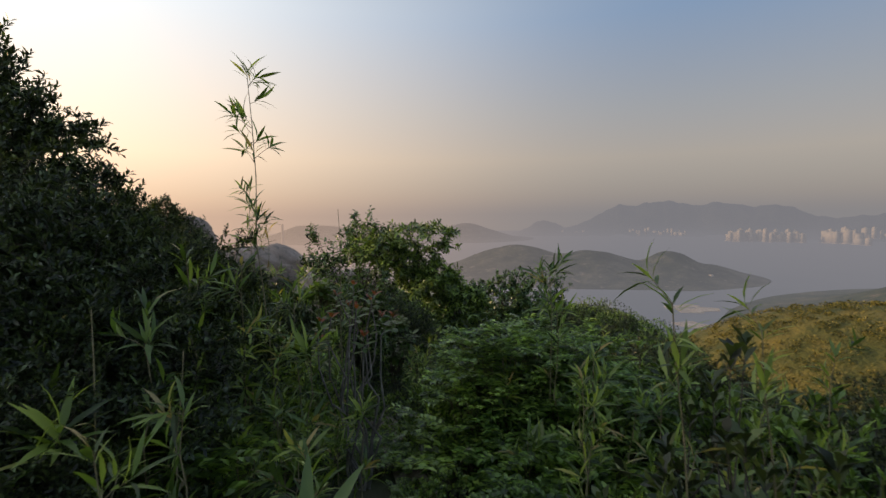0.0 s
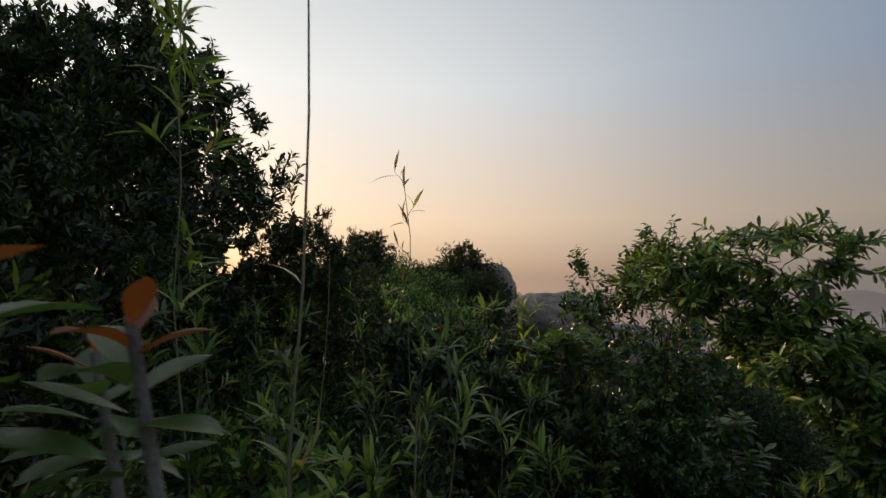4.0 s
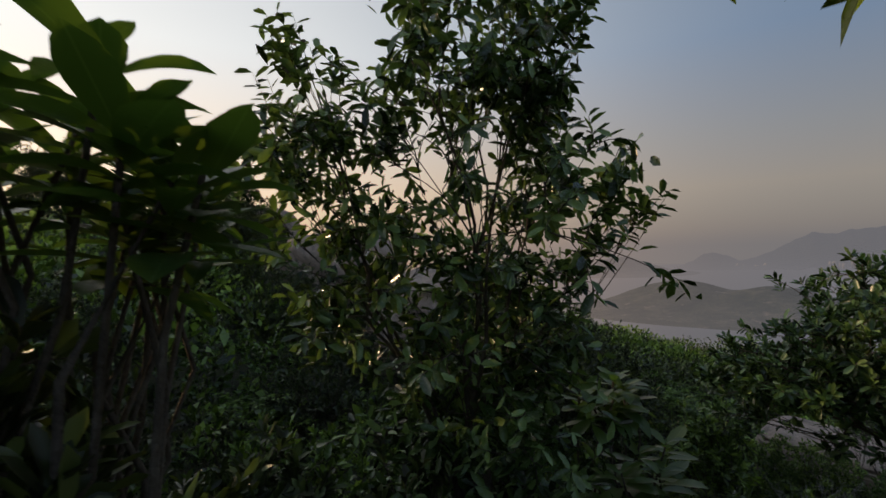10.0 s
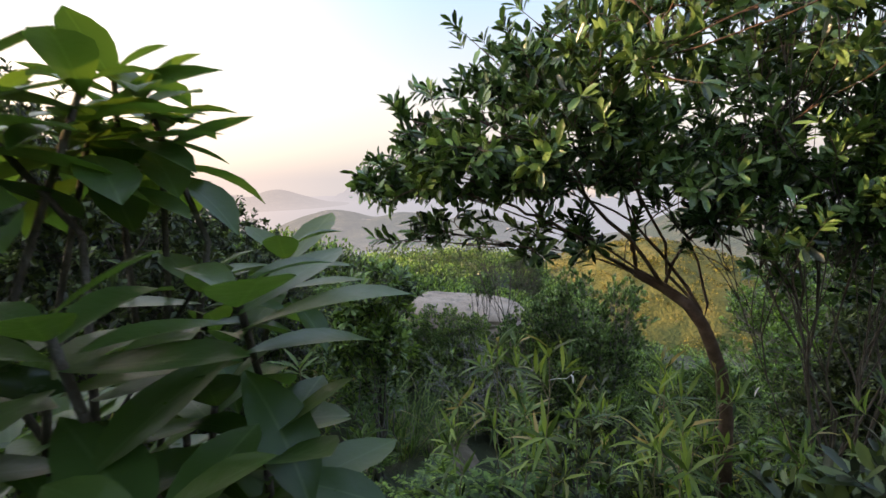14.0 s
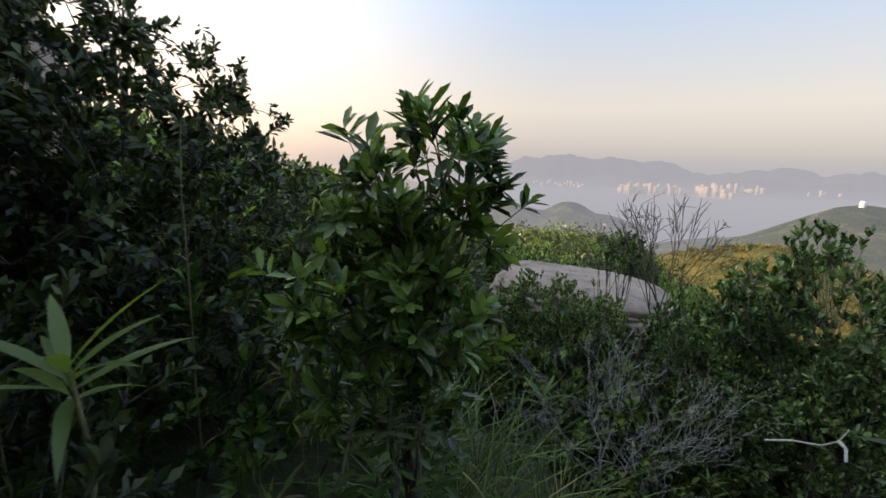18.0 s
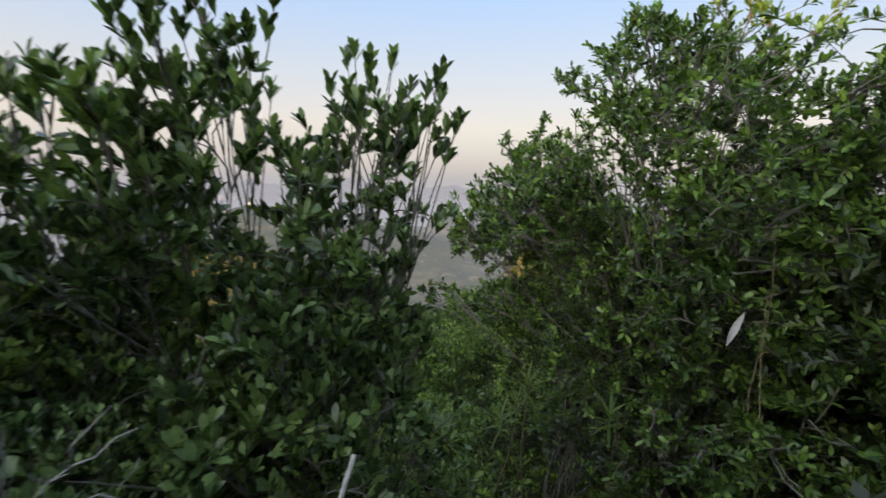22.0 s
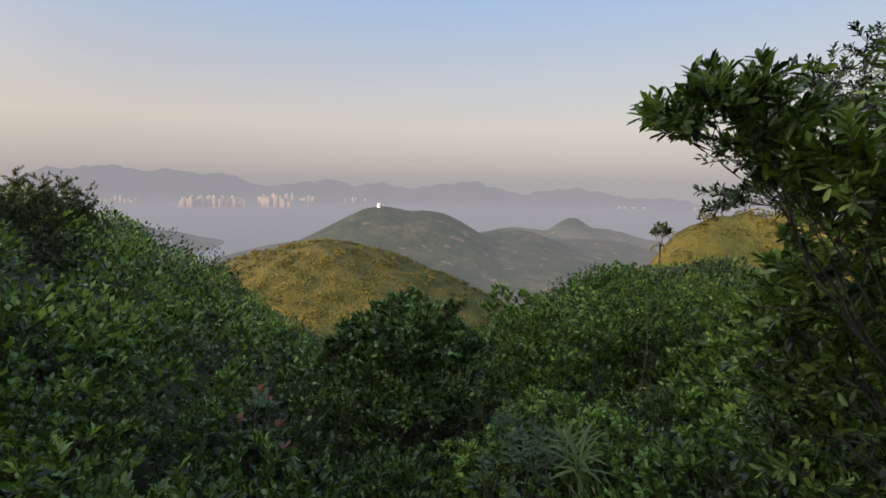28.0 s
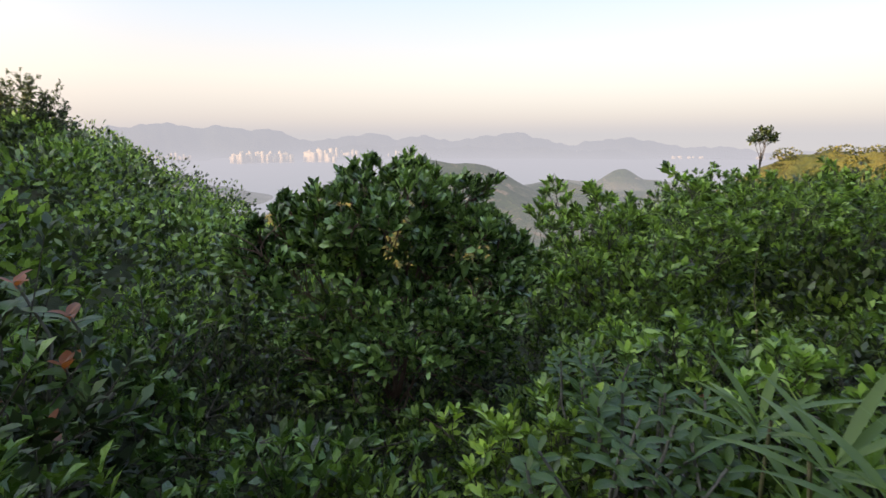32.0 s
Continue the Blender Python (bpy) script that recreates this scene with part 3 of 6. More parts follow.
def estate(az0, az1, count, dist, lift, low, high, group):
    for i in range(count):
        az = radians(az0 + (az1 - az0) * (i + rng.uniform(0.2, 0.8)) / count)
        d = dist + rng.uniform(-60, 90)
        ob = new("tower_block", tower_meshes[int(rng.integers(0, 4))])
        s = rng.uniform(low, high)
        ob.matrix_basis = Matrix.Translation((4 - math.sin(az) * d, 12 + math.cos(az) * d, SEA + lift + rng.uniform(0, 4))) @ Matrix.Rotation(az + rng.uniform(-0.4, 0.4), 4, "Z") @ Matrix.Diagonal((s, s, s, 1))
        tagged(ob, "pale high-rise housing block on the far shore", "tower block", group)


estate(-31.2, -37.5, 34, 3180, 1, 0.55, 0.95, "housing estate")
estate(-39.2, -42.2, 12, 3180, 1, 0.75, 1.25, "waterfront towers")
estate(-40.8, -42.6, 3, 3060, 0, 0.55, 0.65, "waterfront towers")
estate(-42.5, -45, 6, 3500, 14, 0.5, 0.8, "hillside housing")
estate(-48.5, -51.5, 8, 3600, 12, 0.35, 0.6, "hillside housing")
estate(-21.5, -27.5, 18, 3700, 8, 0.35, 0.7, "harbour district")
estate(-60, -75, 26, 3900, 10, 0.2, 0.5, "far district")
estate(-12, -19, 8, 3900, 2, 0.35, 0.6, "far district")
estate(-80.5, -83.5, 5, 3600, 4, 0.25, 0.4, "pale sheds on the shore")
estate(-88, -92, 6, 3700, 4, 0.25, 0.4, "pale sheds on the shore")

estate(-29.0, -30.2, 2, 1330, 3, 0.22, 0.26, "pale shed on the low island")
chimney = tagged(new("chimney"), "distant pale power station chimney", "chimney")
chimney.location = (-math.sin(radians(18.8)) * 2600, math.cos(radians(18.8)) * 2600, SEA)
hp = Heap()
hp.tube([(0, 0, 0), (0, 0, 60), (0, 0, 128)], [9, 7, 5.5], 12)
part("shaft", hp.mesh("shaft", TOWER, True), chimney)


def raft(seed):
    """Floating frame of timber beams."""
    hp = Heap()
    for i in range(7):
        hp.tube([(i * 6 - 18, -12, 0.4), (i * 6 - 18, 12, 0.4)], [0.7, 0.7], 4)
    for j in range(5):
        hp.tube([(-18, j * 6 - 12, 0.5), (18, j * 6 - 12, 0.5)], [0.7, 0.7], 4)
    return hp.mesh("fish_raft", TOWER)


raft_mesh = raft(1)
for i, (az, d, turn) in enumerate(((-28.0, 905, 0.3), (-28.9, 925, 0.5), (-26.6, 930, 0.2), (-27.6, 955, 0.9), (-28.6, 790, 0.4), (-27.7, 800, 0.7), (-29.6, 940, 0.1))):
    ob = new("fish_raft", raft_mesh)
    ob.matrix_basis = pose(-math.sin(radians(az)) * d, math.cos(radians(az)) * d, SEA, 0, 0, math.degrees(turn) + az)
    tagged(ob, "floating fish farm raft of timber beams on the sea", "fish raft", "fish farm")

# white dome on the hill top
dome = new("radar_dome", None)
dx, dy = 4 + math.sin(radians(52.5)) * 1005, 12 + math.cos(radians(52.5)) * 1005
dome.location = (dx, dy, float(peak_h(np.array([dx]), np.array([dy]))[0]) - 1)
tagged(dome, "small white radar dome on a hill top", "radar dome")
WHITE = plain_material("white_paint", [(0.3, (0.7, 0.7, 0.7)), (0.7, (0.85, 0.85, 0.84))], 0.3, 0.6, 0.1)
hp = Heap()
hp.tube([(0, 0, 0), (0, 0, 5)], [4.5, 4.2], 12)
part("dome_base", hp.mesh("dome_base", WHITE), dome)
hp = Heap()
th = np.linspace(-0.6, math.pi / 2, 7)
hp.tube([(0, 0, 7 + 4.5 * math.sin(q)) for q in th], [max(4.5 * math.cos(q), 0.05) for q in th], 14)
part("dome_shell", hp.mesh("dome_shell", WHITE, True), dome)


# ---------------------------------------------------------------- plants
def crown_points(rng, n, rx, ry, rz, zc, lump=0.35, low=-0.35, shell=0.5):
    w = unit(rng.normal(0, 1, (n * 3, 3)))
    w = w[w[:, 2] > low][:n]
    ph = rng.uniform(0, 6.28, (5, 2))
    f = np.zeros(len(w))
    for i, (a, b) in enumerate(ph):
        k = 2 + i
        f += np.sin(k * np.arctan2(w[:, 1], w[:, 0]) + a) * np.sin(k * 1.4 * w[:, 2] + b) / (1 + 0.4 * i)
    r = (shell + (1 - shell) * rng.uniform(0, 1, len(w)) ** 0.6) * (1 + lump * 0.5 * f)
    return w * r[:, None] * (rx, ry, rz) + (0, 0, zc)


def sprays(rng, heap, tips, ways, n, leaf_l, leaf_w, spread=0.9, run=0.12, up=0.35, droop=0.15, seg=1, fold=0.25, widest=0.62):
    """n leaves round the last stretch of each twig."""
    t = len(tips)
    i = np.tile(np.arange(n), t)
    tip, way = np.repeat(tips, n, 0), np.repeat(unit(ways), n, 0)
    ang = i * 2.4 + np.repeat(rng.uniform(0, 6.28, t), n) + rng.normal(0, 0.3, t * n)
    ref = np.where(np.abs(way[:, 2:3]) > 0.9, (1.0, 0, 0), (0, 0, 1.0))
    a = unit(np.cross(way, ref))
    b = np.cross(way, a)
    rad = a * np.cos(ang)[:, None] + b * np.sin(ang)[:, None]
    base = tip - way * (run * (i / max(n - 1, 1)))[:, None] * rng.uniform(0.7, 1.2, (t * n, 1))
    sp = spread * rng.uniform(0.6, 1.25, (t * n, 1))
    d = unit(way * 0.75 + rad * sp + np.array([0, 0, up]) + rng.normal(0, 0.12, (t * n, 3)))
    nor = unit(np.array([0, 0, 0.8]) + way * 0.6 - rad * 0.3 + rng.normal(0, 0.35, (t * n, 3)))
    k = rng.uniform(0.6, 1.15, t * n)
    heap.leaves(base, d, nor, leaf_l * k, leaf_w * k, widest, fold, droop, seg)


def woody(name, seed, base, crowns, limbs, leaf, material, bark=None, label="", category="shrub", trunk=0.02, stem=0.0, lump=0.35, low=-0.35, shell=0.5,
          n=9, spread=0.9, run=0.12, up=0.35, droop=0.15, seg=1, split=False, twig=0.0028, group="", fold=0.25, inner=0.0, twig_points=4, trunk_line=None):
    """A shrub or small tree on base (x, y): stems, limbs with twigs, leaves at the twig ends.
    crowns: lobes (x, y, z, half breadth x, y, z, twigs) in the world; stem: share of the height below the first fork."""
    bark = bark or BARK
    rng = np.random.default_rng(seed)
    z0 = gz(*base)
    lobes = [crown_points(rng, int(c[6]), c[3], c[4], c[5], 0.0, lump, low, shell) + (c[0] - base[0], c[1] - base[1], c[2] - z0) for c in crowns]
    pts = np.concatenate(lobes)
    root = new(name)
    root.location = (*base, z0)
    tagged(root, label, category, group)
    mid = pts.mean(0)
    height = max(mid[2] * stem, 0.04)
    top = np.array([mid[0] * 0.3, mid[1] * 0.3, height])
    wood = Heap()
    tip_list, way_list = [], []

    def limb_to(heap, p0, w0, p1, r0, r1, k=4):
        s = np.linspace(0, 1, k)[:, None]
        ln = np.linalg.norm(p1 - p0)
        c = p0 + w0 * ln * 0.4 + rng.normal(0, 0.05, 3) * ln
        line = (1 - s) ** 2 * p0 + 2 * s * (1 - s) * c + s * s * p1
        if k > 4:
            line[1:-1] += rng.normal(0, 0.025, (k - 2, 3)) * ln
        heap.tube(line, np.linspace(r0, r1, k), 3 if r0 < 0.005 else 5 if r0 < 0.014 else 7)
        return line

    def radius(count):
        return max(twig, trunk * (count / len(pts)) ** 0.55)

    def grow(heap, p0, w0, group_pts):
        m = len(group_pts)
        if m <= 2:
            for p in group_pts:
                line = limb_to(heap, p0, w0, p, twig * 1.5, twig * 0.6, twig_points)
                tip_list.append(line[-1])
                way_list.append(unit(line[-1] - line[-2]))
                if rng.uniform() < 0.5 + inner:
                    tip_list.append((line[-2] + line[-1]) * 0.5 + rng.normal(0, 0.015, 3))
                    way_list.append(unit(line[-1] - line[-2]) + rng.normal(0, 0.6, 3))
            return
        cen = group_pts.mean(0)
        goal = p0 + (cen - p0) * rng.uniform(0.4, 0.6)
        k = 6 if m > 40 else 4 if m > 10 else 3
        line = limb_to(heap, p0, w0, goal, radius(m), radius(m) * 0.8, k)
        seeds = group_pts[rng.choice(m, 3 if m > 12 else 2, replace=False)]
        near = np.argmin(((group_pts[:, None] - seeds[None]) ** 2).sum(-1), 1)
        for j in range(len(seeds)):
            if (near == j).any():
                grow(heap, line[-1], unit(line[-1] - line[-2]), group_pts[near == j])

    if trunk_line:
        marks = np.array(trunk_line, float) - (*base, z0)
        at = np.linspace(0, len(marks) - 1, 11)
        line = np.stack([np.interp(at, np.arange(len(marks)), marks[:, k]) for k in range(3)], 1)
        line[1:-1] = (line[:-2] + 2 * line[1:-1] + line[2:]) / 4
        wood.tube(line, np.linspace(trunk * 1.35, trunk * 0.8, 11), 9)
        part("trunk", wood.mesh("trunk", bark, True), root)
        wood = Heap()
    elif stem:
        line = bend(np.array([0, 0, -0.15]), top, 7, 0.03, rng)
        wood.tube(line, np.linspace(trunk * 1.35, trunk, 7), 9)
        if split:
            part("trunk", wood.mesh("trunk", bark, True), root)
            wood = Heap()
    groups = []
    for lobe in lobes:
        m = max(1, round(limbs * len(lobe) / len(pts)))
        seeds = lobe[rng.choice(len(lobe), m, replace=False)]
        near = np.argmin(((lobe[:, None] - seeds[None]) ** 2).sum(-1), 1)
        groups += [lobe[near == j] for j in range(m) if (near == j).any()]
    for mine in groups:
        if trunk_line:
            start = line[int(rng.integers(7, 11))]
            w0 = unit(mine.mean(0) - start) + np.array([0, 0, 0.15])
        elif stem:
            f = rng.uniform(0.72, 1.0)
            start = line[4] + (line[6] - line[4]) * max(0, (f - 0.72) / 0.28)
            w0 = unit(mine.mean(0) - start) * 0.6 + np.array([0, 0, 0.6])
        else:
            start = np.array([rng.normal(0, 0.05), rng.normal(0, 0.05), -0.08])
            w0 = np.array([0, 0, 1.0])
        if split:
            wood = Heap()
        grow(wood, start, w0, mine)
        if split:
            part("limb", wood.mesh("limb", bark, True), root)
    if not split:
        part("branching_stem", wood.mesh("branching_stem", bark, True), root)
    fol = Heap()
    sprays(rng, fol, np.array(tip_list), np.array(way_list), n, leaf[0], leaf[1], spread, run, up, droop, seg, fold)
    part("foliage", fol.mesh("foliage", material, seg > 1), root, kind="stuff")
    return root


def bamboo(seed, height, label, leaf=(0.17, 0.02), tufts=9, bare=0.35, dead=False, group=""):
    """A thin cane with fans of long leaves at its upper nodes."""
    rng = np.random.default_rng(seed)
    root = tagged(new("bamboo"), label, "bamboo", group)
    lean = rng.normal(0, 0.06, 2) * height
    line = bend(np.array([0, 0, -0.1]), np.array([lean[0], lean[1], height]), 9, 0.008, rng)
    rad = np.linspace(0.0055, 0.002, 9)
    hp = Heap()
    hp.tube(line, rad, 6)
    for i in range(1, 8):
        hp.tube([line[i] - (0, 0, 0.006), line[i], line[i] + (0, 0, 0.006)], [rad[i], rad[i] * 1.6, rad[i]], 6)
    part("culm", hp.mesh("culm", CULM, True), root)
    tips, ways = [], []
    twigs = Heap()
    for _ in range(tufts):
        s = bare + (1 - bare) * rng.uniform() ** 0.8
        k = min(s * 8, 7.99)
        p = line[int(k)] + (line[int(k) + 1] - line[int(k)]) * (k % 1)
        a = rng.uniform(0, 6.28)
        w = unit(np.array([math.cos(a), math.sin(a), rng.uniform(0.5, 1.3)]))
        q = p + w * rng.uniform(0.05, 0.16)
        twigs.tube(bend(p, q, 3, 0.03, rng), [0.0022, 0.0018, 0.0012], 4)
        tips.append(q)
        ways.append(w)
    tips.append(line[8])
    ways.append(np.array([lean[0], lean[1], height]))
    part("branchlet", twigs.mesh("branchlet", CULM), root, kind="stuff")
    fol = Heap()
    sprays(rng, fol, np.array(tips), np.array(ways), 3 if dead else 7, leaf[0], leaf[1], 0.75, 0.05, 0.05, 0.28, 3, 0.3, 0.3)
    part("foliage", fol.mesh("foliage", DRY if dead else BAMBOO, True), root, kind="stuff")
    return root


def grass_clump(seed, label, blades=45, length=0.7, width=0.009, material=None, spread=0.55, droop=0.75, group=""):
    rng = np.random.default_rng(seed)
    root = tagged(new("grass_clump"), label, "grass", group)
    a = rng.uniform(0, 6.28, blades)
    out = np.stack([np.cos(a), np.sin(a), np.zeros(blades)], 1)
    base = out * rng.uniform(0, 0.07, (blades, 1)) - (0, 0, 0.03)
    way = out * rng.uniform(0.1, spread, (blades, 1)) + (0, 0, 1)
    k = rng.uniform(0.55, 1.15, blades)
    hp = Heap()
    hp.leaves(base, way, -out + np.array([0, 0, 0.4]), length * k, width * rng.uniform(0.7, 1.2, blades), 0.25, 0.35, droop * 0.6, 5)
    part("foliage", hp.mesh("foliage", material or GRASS, True), root, kind="stuff")
    return root


def broadleaf_meshes(prefix, length, width, material):
    made = []
    for i, (dr, fo) in enumerate(((0.12, 0.3), (0.3, 0.45), (0.02, 0.2))):
        hp = Heap()
        hp.leaves([(0, 0, 0)], [(0, 1, 0)], [(0, 0, 1)], length, width, 0.6, fo, dr, 6)
        made.append(hp.mesh(prefix, material, True))
    return made


BROAD = broadleaf_meshes("leaf", 0.19, 0.07, BIGLEAF)
BROAD_RED = broadleaf_meshes("leaf", 0.15, 0.055, RED)


def broadleaf(seed, heads, label, per=11, scale=1.0, red=0, bark=None, droop=0.0):
    """A stem for each head, with a whorl of large single leaves on top. heads: places of the whorls from the base."""
    rng = np.random.default_rng(seed)
    root = tagged(new("broadleaf_shrub"), label, "shrub")
    for h_i, h in enumerate(heads):
        h = np.asarray(h, float)
        line = bend(np.array([rng.normal(0, 0.05), rng.normal(0, 0.05), -0.1]), h, 7, 0.03, rng)
        hp = Heap()
        hp.tube(line, np.linspace(0.011, 0.005, 7), 7)
        stem = part("stem", hp.mesh("stem", bark or BARK_PALE, True), root)
        for i in range(per):
            a = i * 2.4 + rng.normal(0, 0.2)
            rise = 0.95 - 1.15 * i / per + rng.normal(0, 0.12) - droop
            w = Vector((math.cos(a), math.sin(a), rise)).normalized()
            q = w.to_track_quat("Y", "Z")
            mesh = (BROAD_RED if i < red else BROAD)[int(rng.integers(0, 3))]
            ob = new("leaf", mesh)
            ob.parent = stem
            s = scale * rng.uniform(0.75, 1.2) * (0.7 if i < 2 else 1)
            ob.matrix_basis = Matrix.LocRotScale(Vector(h) - Vector((0, 0, 0.010 * i)), q, (s, s, s))
    return root


def dry_stalk(seed, height, label, lean=(0.0, 0.0), r=0.004):
    rng = np.random.default_rng(seed)
    root = tagged(new("dry_stalk"), label, "plant stalk")
    line = bend(np.array([0, 0, -0.1]), np.array([lean[0], lean[1], height]), 8, 0.006, rng)
    hp = Heap()
    hp.tube(line, np.linspace(r, r * 0.35, 8), 6)
    stalk = part("culm", hp.mesh("culm", CULM, True), root)
    hp = Heap()
    k = np.array([2, 3, 4, 5])
    a = rng.uniform(0, 6.28, 4)
    hp.leaves(line[k], np.stack([np.cos(a) * 0.5, np.sin(a) * 0.5, np.full(4, 0.7)], 1), np.tile((0.3, 0.2, 0.9), (4, 1)), rng.uniform(0.06, 0.13, 4), 0.012, 0.3, 0.3, 0.5, 4)
    part("withered_leaf", hp.mesh("withered_leaf", DRY, True), root, kind="stuff")
    return root


def rosette(seed, height, label, blades=11, length=0.26, width=0.03, material=None, group=""):
    """A short stem that carries a fan of strap leaves."""
    rng = np.random.default_rng(seed)
    root = tagged(new("strap_leaf_plant"), label, "plant", group)
    hp = Heap()
    hp.tube(bend(np.array([0, 0, -0.1]), np.array([rng.normal(0, 0.03), rng.normal(0, 0.03), height]), 6, 0.02, rng), np.linspace(0.007, 0.005, 6), 6)
    part("stem", hp.mesh("stem", CULM, True), root)
    for i in range(blades):
        a = i * 2.4 + rng.normal(0, 0.2)
        w = Vector((math.cos(a), math.sin(a), 1.25 - 1.3 * i / blades + rng.normal(0, 0.12))).normalized()
        hp = Heap()
        hp.leaves([(0, 0, 0)], [(0, 1, 0)], [(0, 0, 1)], length * rng.uniform(0.75, 1.15), width * rng.uniform(0.8, 1.1), 0.35, 0.35, rng.uniform(0.1, 0.35), 6)
        ob = new("leaf", hp.mesh("leaf", material or BAMBOO, True))
        ob.parent = root
        ob.matrix_basis = Matrix.LocRotScale(Vector((0, 0, height - 0.006 * i)), w.to_track_quat("Y", "Z"), None)
    return root


def bare_tree(seed, height, label, bark=None, spread=0.5, levels=4, name="bare_tree", r0=0.022, fine=0.0022, clear=0.35, limb=0.34):
    rng = np.random.default_rng(seed)
    root = tagged(new(name), label, "tree")
    trunk = Heap()
    twigs = Heap()
    line = bend(np.array([0, 0, -0.1]), np.array([0.02, 0.05, height * clear]), 6, 0.03, rng)
    trunk.tube(line, np.linspace(r0, r0 * 0.75, 6), 8)
    part("trunk", trunk.mesh("trunk", bark or BARK, True), root)
    stack = [(line[5], np.array([0, 0, 1.0]), height * 0.3, r0 * 0.6, 0)] * 1
    stack = [(line[3 + i % 3], unit(np.array([math.cos(a) * spread, math.sin(a) * spread, 1.0])), height * limb * rng.uniform(0.8, 1.15), r0 * 0.55, 0) for i, a in enumerate(rng.uniform(0, 6.28, 6) * 0.3 + np.arange(6) * 1.05)]
    while stack:
        p, w, ln, r, lev = stack.pop()
        q = p + w * ln
        seg_line = bend(p, q, 5, 0.05, rng)
        twigs.tube(seg_line, np.linspace(r, r * 0.55, 5), 5 if lev < 2 else 3)
        if lev < levels:
            for k in range(3 if lev < 3 else 2):
                at = seg_line[int(rng.integers(2, 5))]
                nw = unit(w + rng.normal(0, 0.42, 3) + np.array([0, 0, 0.12]))
                stack.append((at, nw, ln * rng.uniform(0.5, 0.78), max(r * 0.6, fine), lev + 1))
    part("branching", twigs.mesh("branching", bark or BARK, True), root, kind="stuff")
    return root


def fern_bush(seed, radius, fronds, label, material=None, height=0.5, group="", pinnae=9):
    """Low bush of feathered sprays: leaflets in two rows along arching stalks."""
    rng = np.random.default_rng(seed)
    root = tagged(new("feathery_bush"), label, "shrub", group)
    stalk, fol = Heap(), Heap()
    for _ in range(fronds):
        a, rr = rng.uniform(0, 6.28), radius * math.sqrt(rng.uniform())
        b = np.array([math.cos(a) * rr * 0.4, math.sin(a) * rr * 0.4, -0.05])
        top = np.array([math.cos(a) * rr * 0.9, math.sin(a) * rr * 0.9, height * rng.uniform(0.65, 1.15) * (1 - 0.35 * (rr / radius) ** 2)])
        stalk.tube(bend(b, top, 4, 0.04, rng), [0.004, 0.0035, 0.003, 0.002], 4)
        for _ in range(3):
            a2 = rng.uniform(0, 6.28)
            w = unit(np.array([math.cos(a2), math.sin(a2), rng.uniform(0.1, 0.9)]))
            ln = rng.uniform(0.13, 0.24)
            s = np.linspace(0.15, 1, pinnae)[:, None]
            rach = top + w * ln * s - np.array([0, 0, 1]) * ln * 0.25 * s * s
            side = unit(np.cross(w, (0, 0, 1.0)))
            base = np.concatenate([rach, rach])
            way = np.concatenate([side + w * 0.6 + np.zeros_like(rach), -side + w * 0.6 + np.zeros_like(rach)]) + rng.normal(0, 0.12, (2 * pinnae, 3))
            fol.leaves(base, way, np.tile((0, 0, 1.0), (2 * pinnae, 1)) + rng.normal(0, 0.2, (2 * pinnae, 3)), rng.uniform(0.05, 0.075, 2 * pinnae), 0.024, 0.5, 0.2, 0.2)
    part("stalk", stalk.mesh("stalk", CULM), root, kind="stuff")
    part("foliage", fol.mesh("foliage", material or FERN), root, kind="stuff")
    return root


def put(ob, x, y, turn=0.0, scale=1.0, sink=0.0, z=None):
    ob.matrix_basis = Matrix.Translation((x, y, gz(x, y) - sink if z is None else z)) @ Matrix.Rotation(turn, 4, "Z") @ Matrix.Diagonal((scale, scale, scale, 1))
    return ob


def again(ob, x, y, turn=0.0, scale=1.0, sink=0.0):
    """Another plant of the same growth."""
    c = copy_thing(ob, Matrix())
    return put(c, x, y, turn, scale, sink)



# ---------------------------------------------------------------- granite boulders
def boulder(name, label, size, seed, x, y, z, turn=0.0, tilt=(0, 0), crack=None, power=2.6):
    """A weathered block: a rounded superellipsoid with broad dents and a few level cracks."""
    k, m = 170, 170
    th, ph = np.linspace(-math.pi / 2 + 0.02, math.pi / 2 - 0.02, k), np.linspace(0, 2 * math.pi, m, endpoint=False)
    tt, pp = np.meshgrid(th, ph, indexing="ij")
    d = np.stack([np.cos(tt) * np.cos(pp), np.cos(tt) * np.sin(pp), np.sin(tt)], -1)
    r = (np.abs(d) ** power).sum(-1) ** (-1 / power)
    v = d * r[..., None] * size
    f = fold_noise(v[..., 0] + 1.3 * v[..., 2], v[..., 1] - 0.8 * v[..., 2], max(size) * 1.1, seed, 4)
    v = v * (1 + (0.05 if power < 3 else 0.028) * f[..., None] + 0.008 * fold_noise(v[..., 0] + v[..., 2], v[..., 1] - v[..., 2], 0.22, seed + 5, 3)[..., None])
    for level, deep, slope in crack or ():
        h = v[..., 2] - level - slope * v[..., 0] - 0.03 * np.sin(3 * v[..., 0] + seed)
        v = v * (1 - deep * np.exp(-(h / 0.014) ** 2))[..., None] * np.array([1, 1, 1])
    i, j = np.meshgrid(np.arange(k - 1), np.arange(m), indexing="ij")
    jn = (j + 1) % m
    fa = np.stack([i * m + j, i * m + jn, (i + 1) * m + jn, (i + 1) * m + j], -1).reshape(-1, 4)
    ob = new(name, quads(name, v.reshape(-1, 3), fa, GRANITE, True))
    ob.matrix_basis = pose(x, y, z, tilt[0], tilt[1], turn)
    return tagged(ob, label, "boulder")


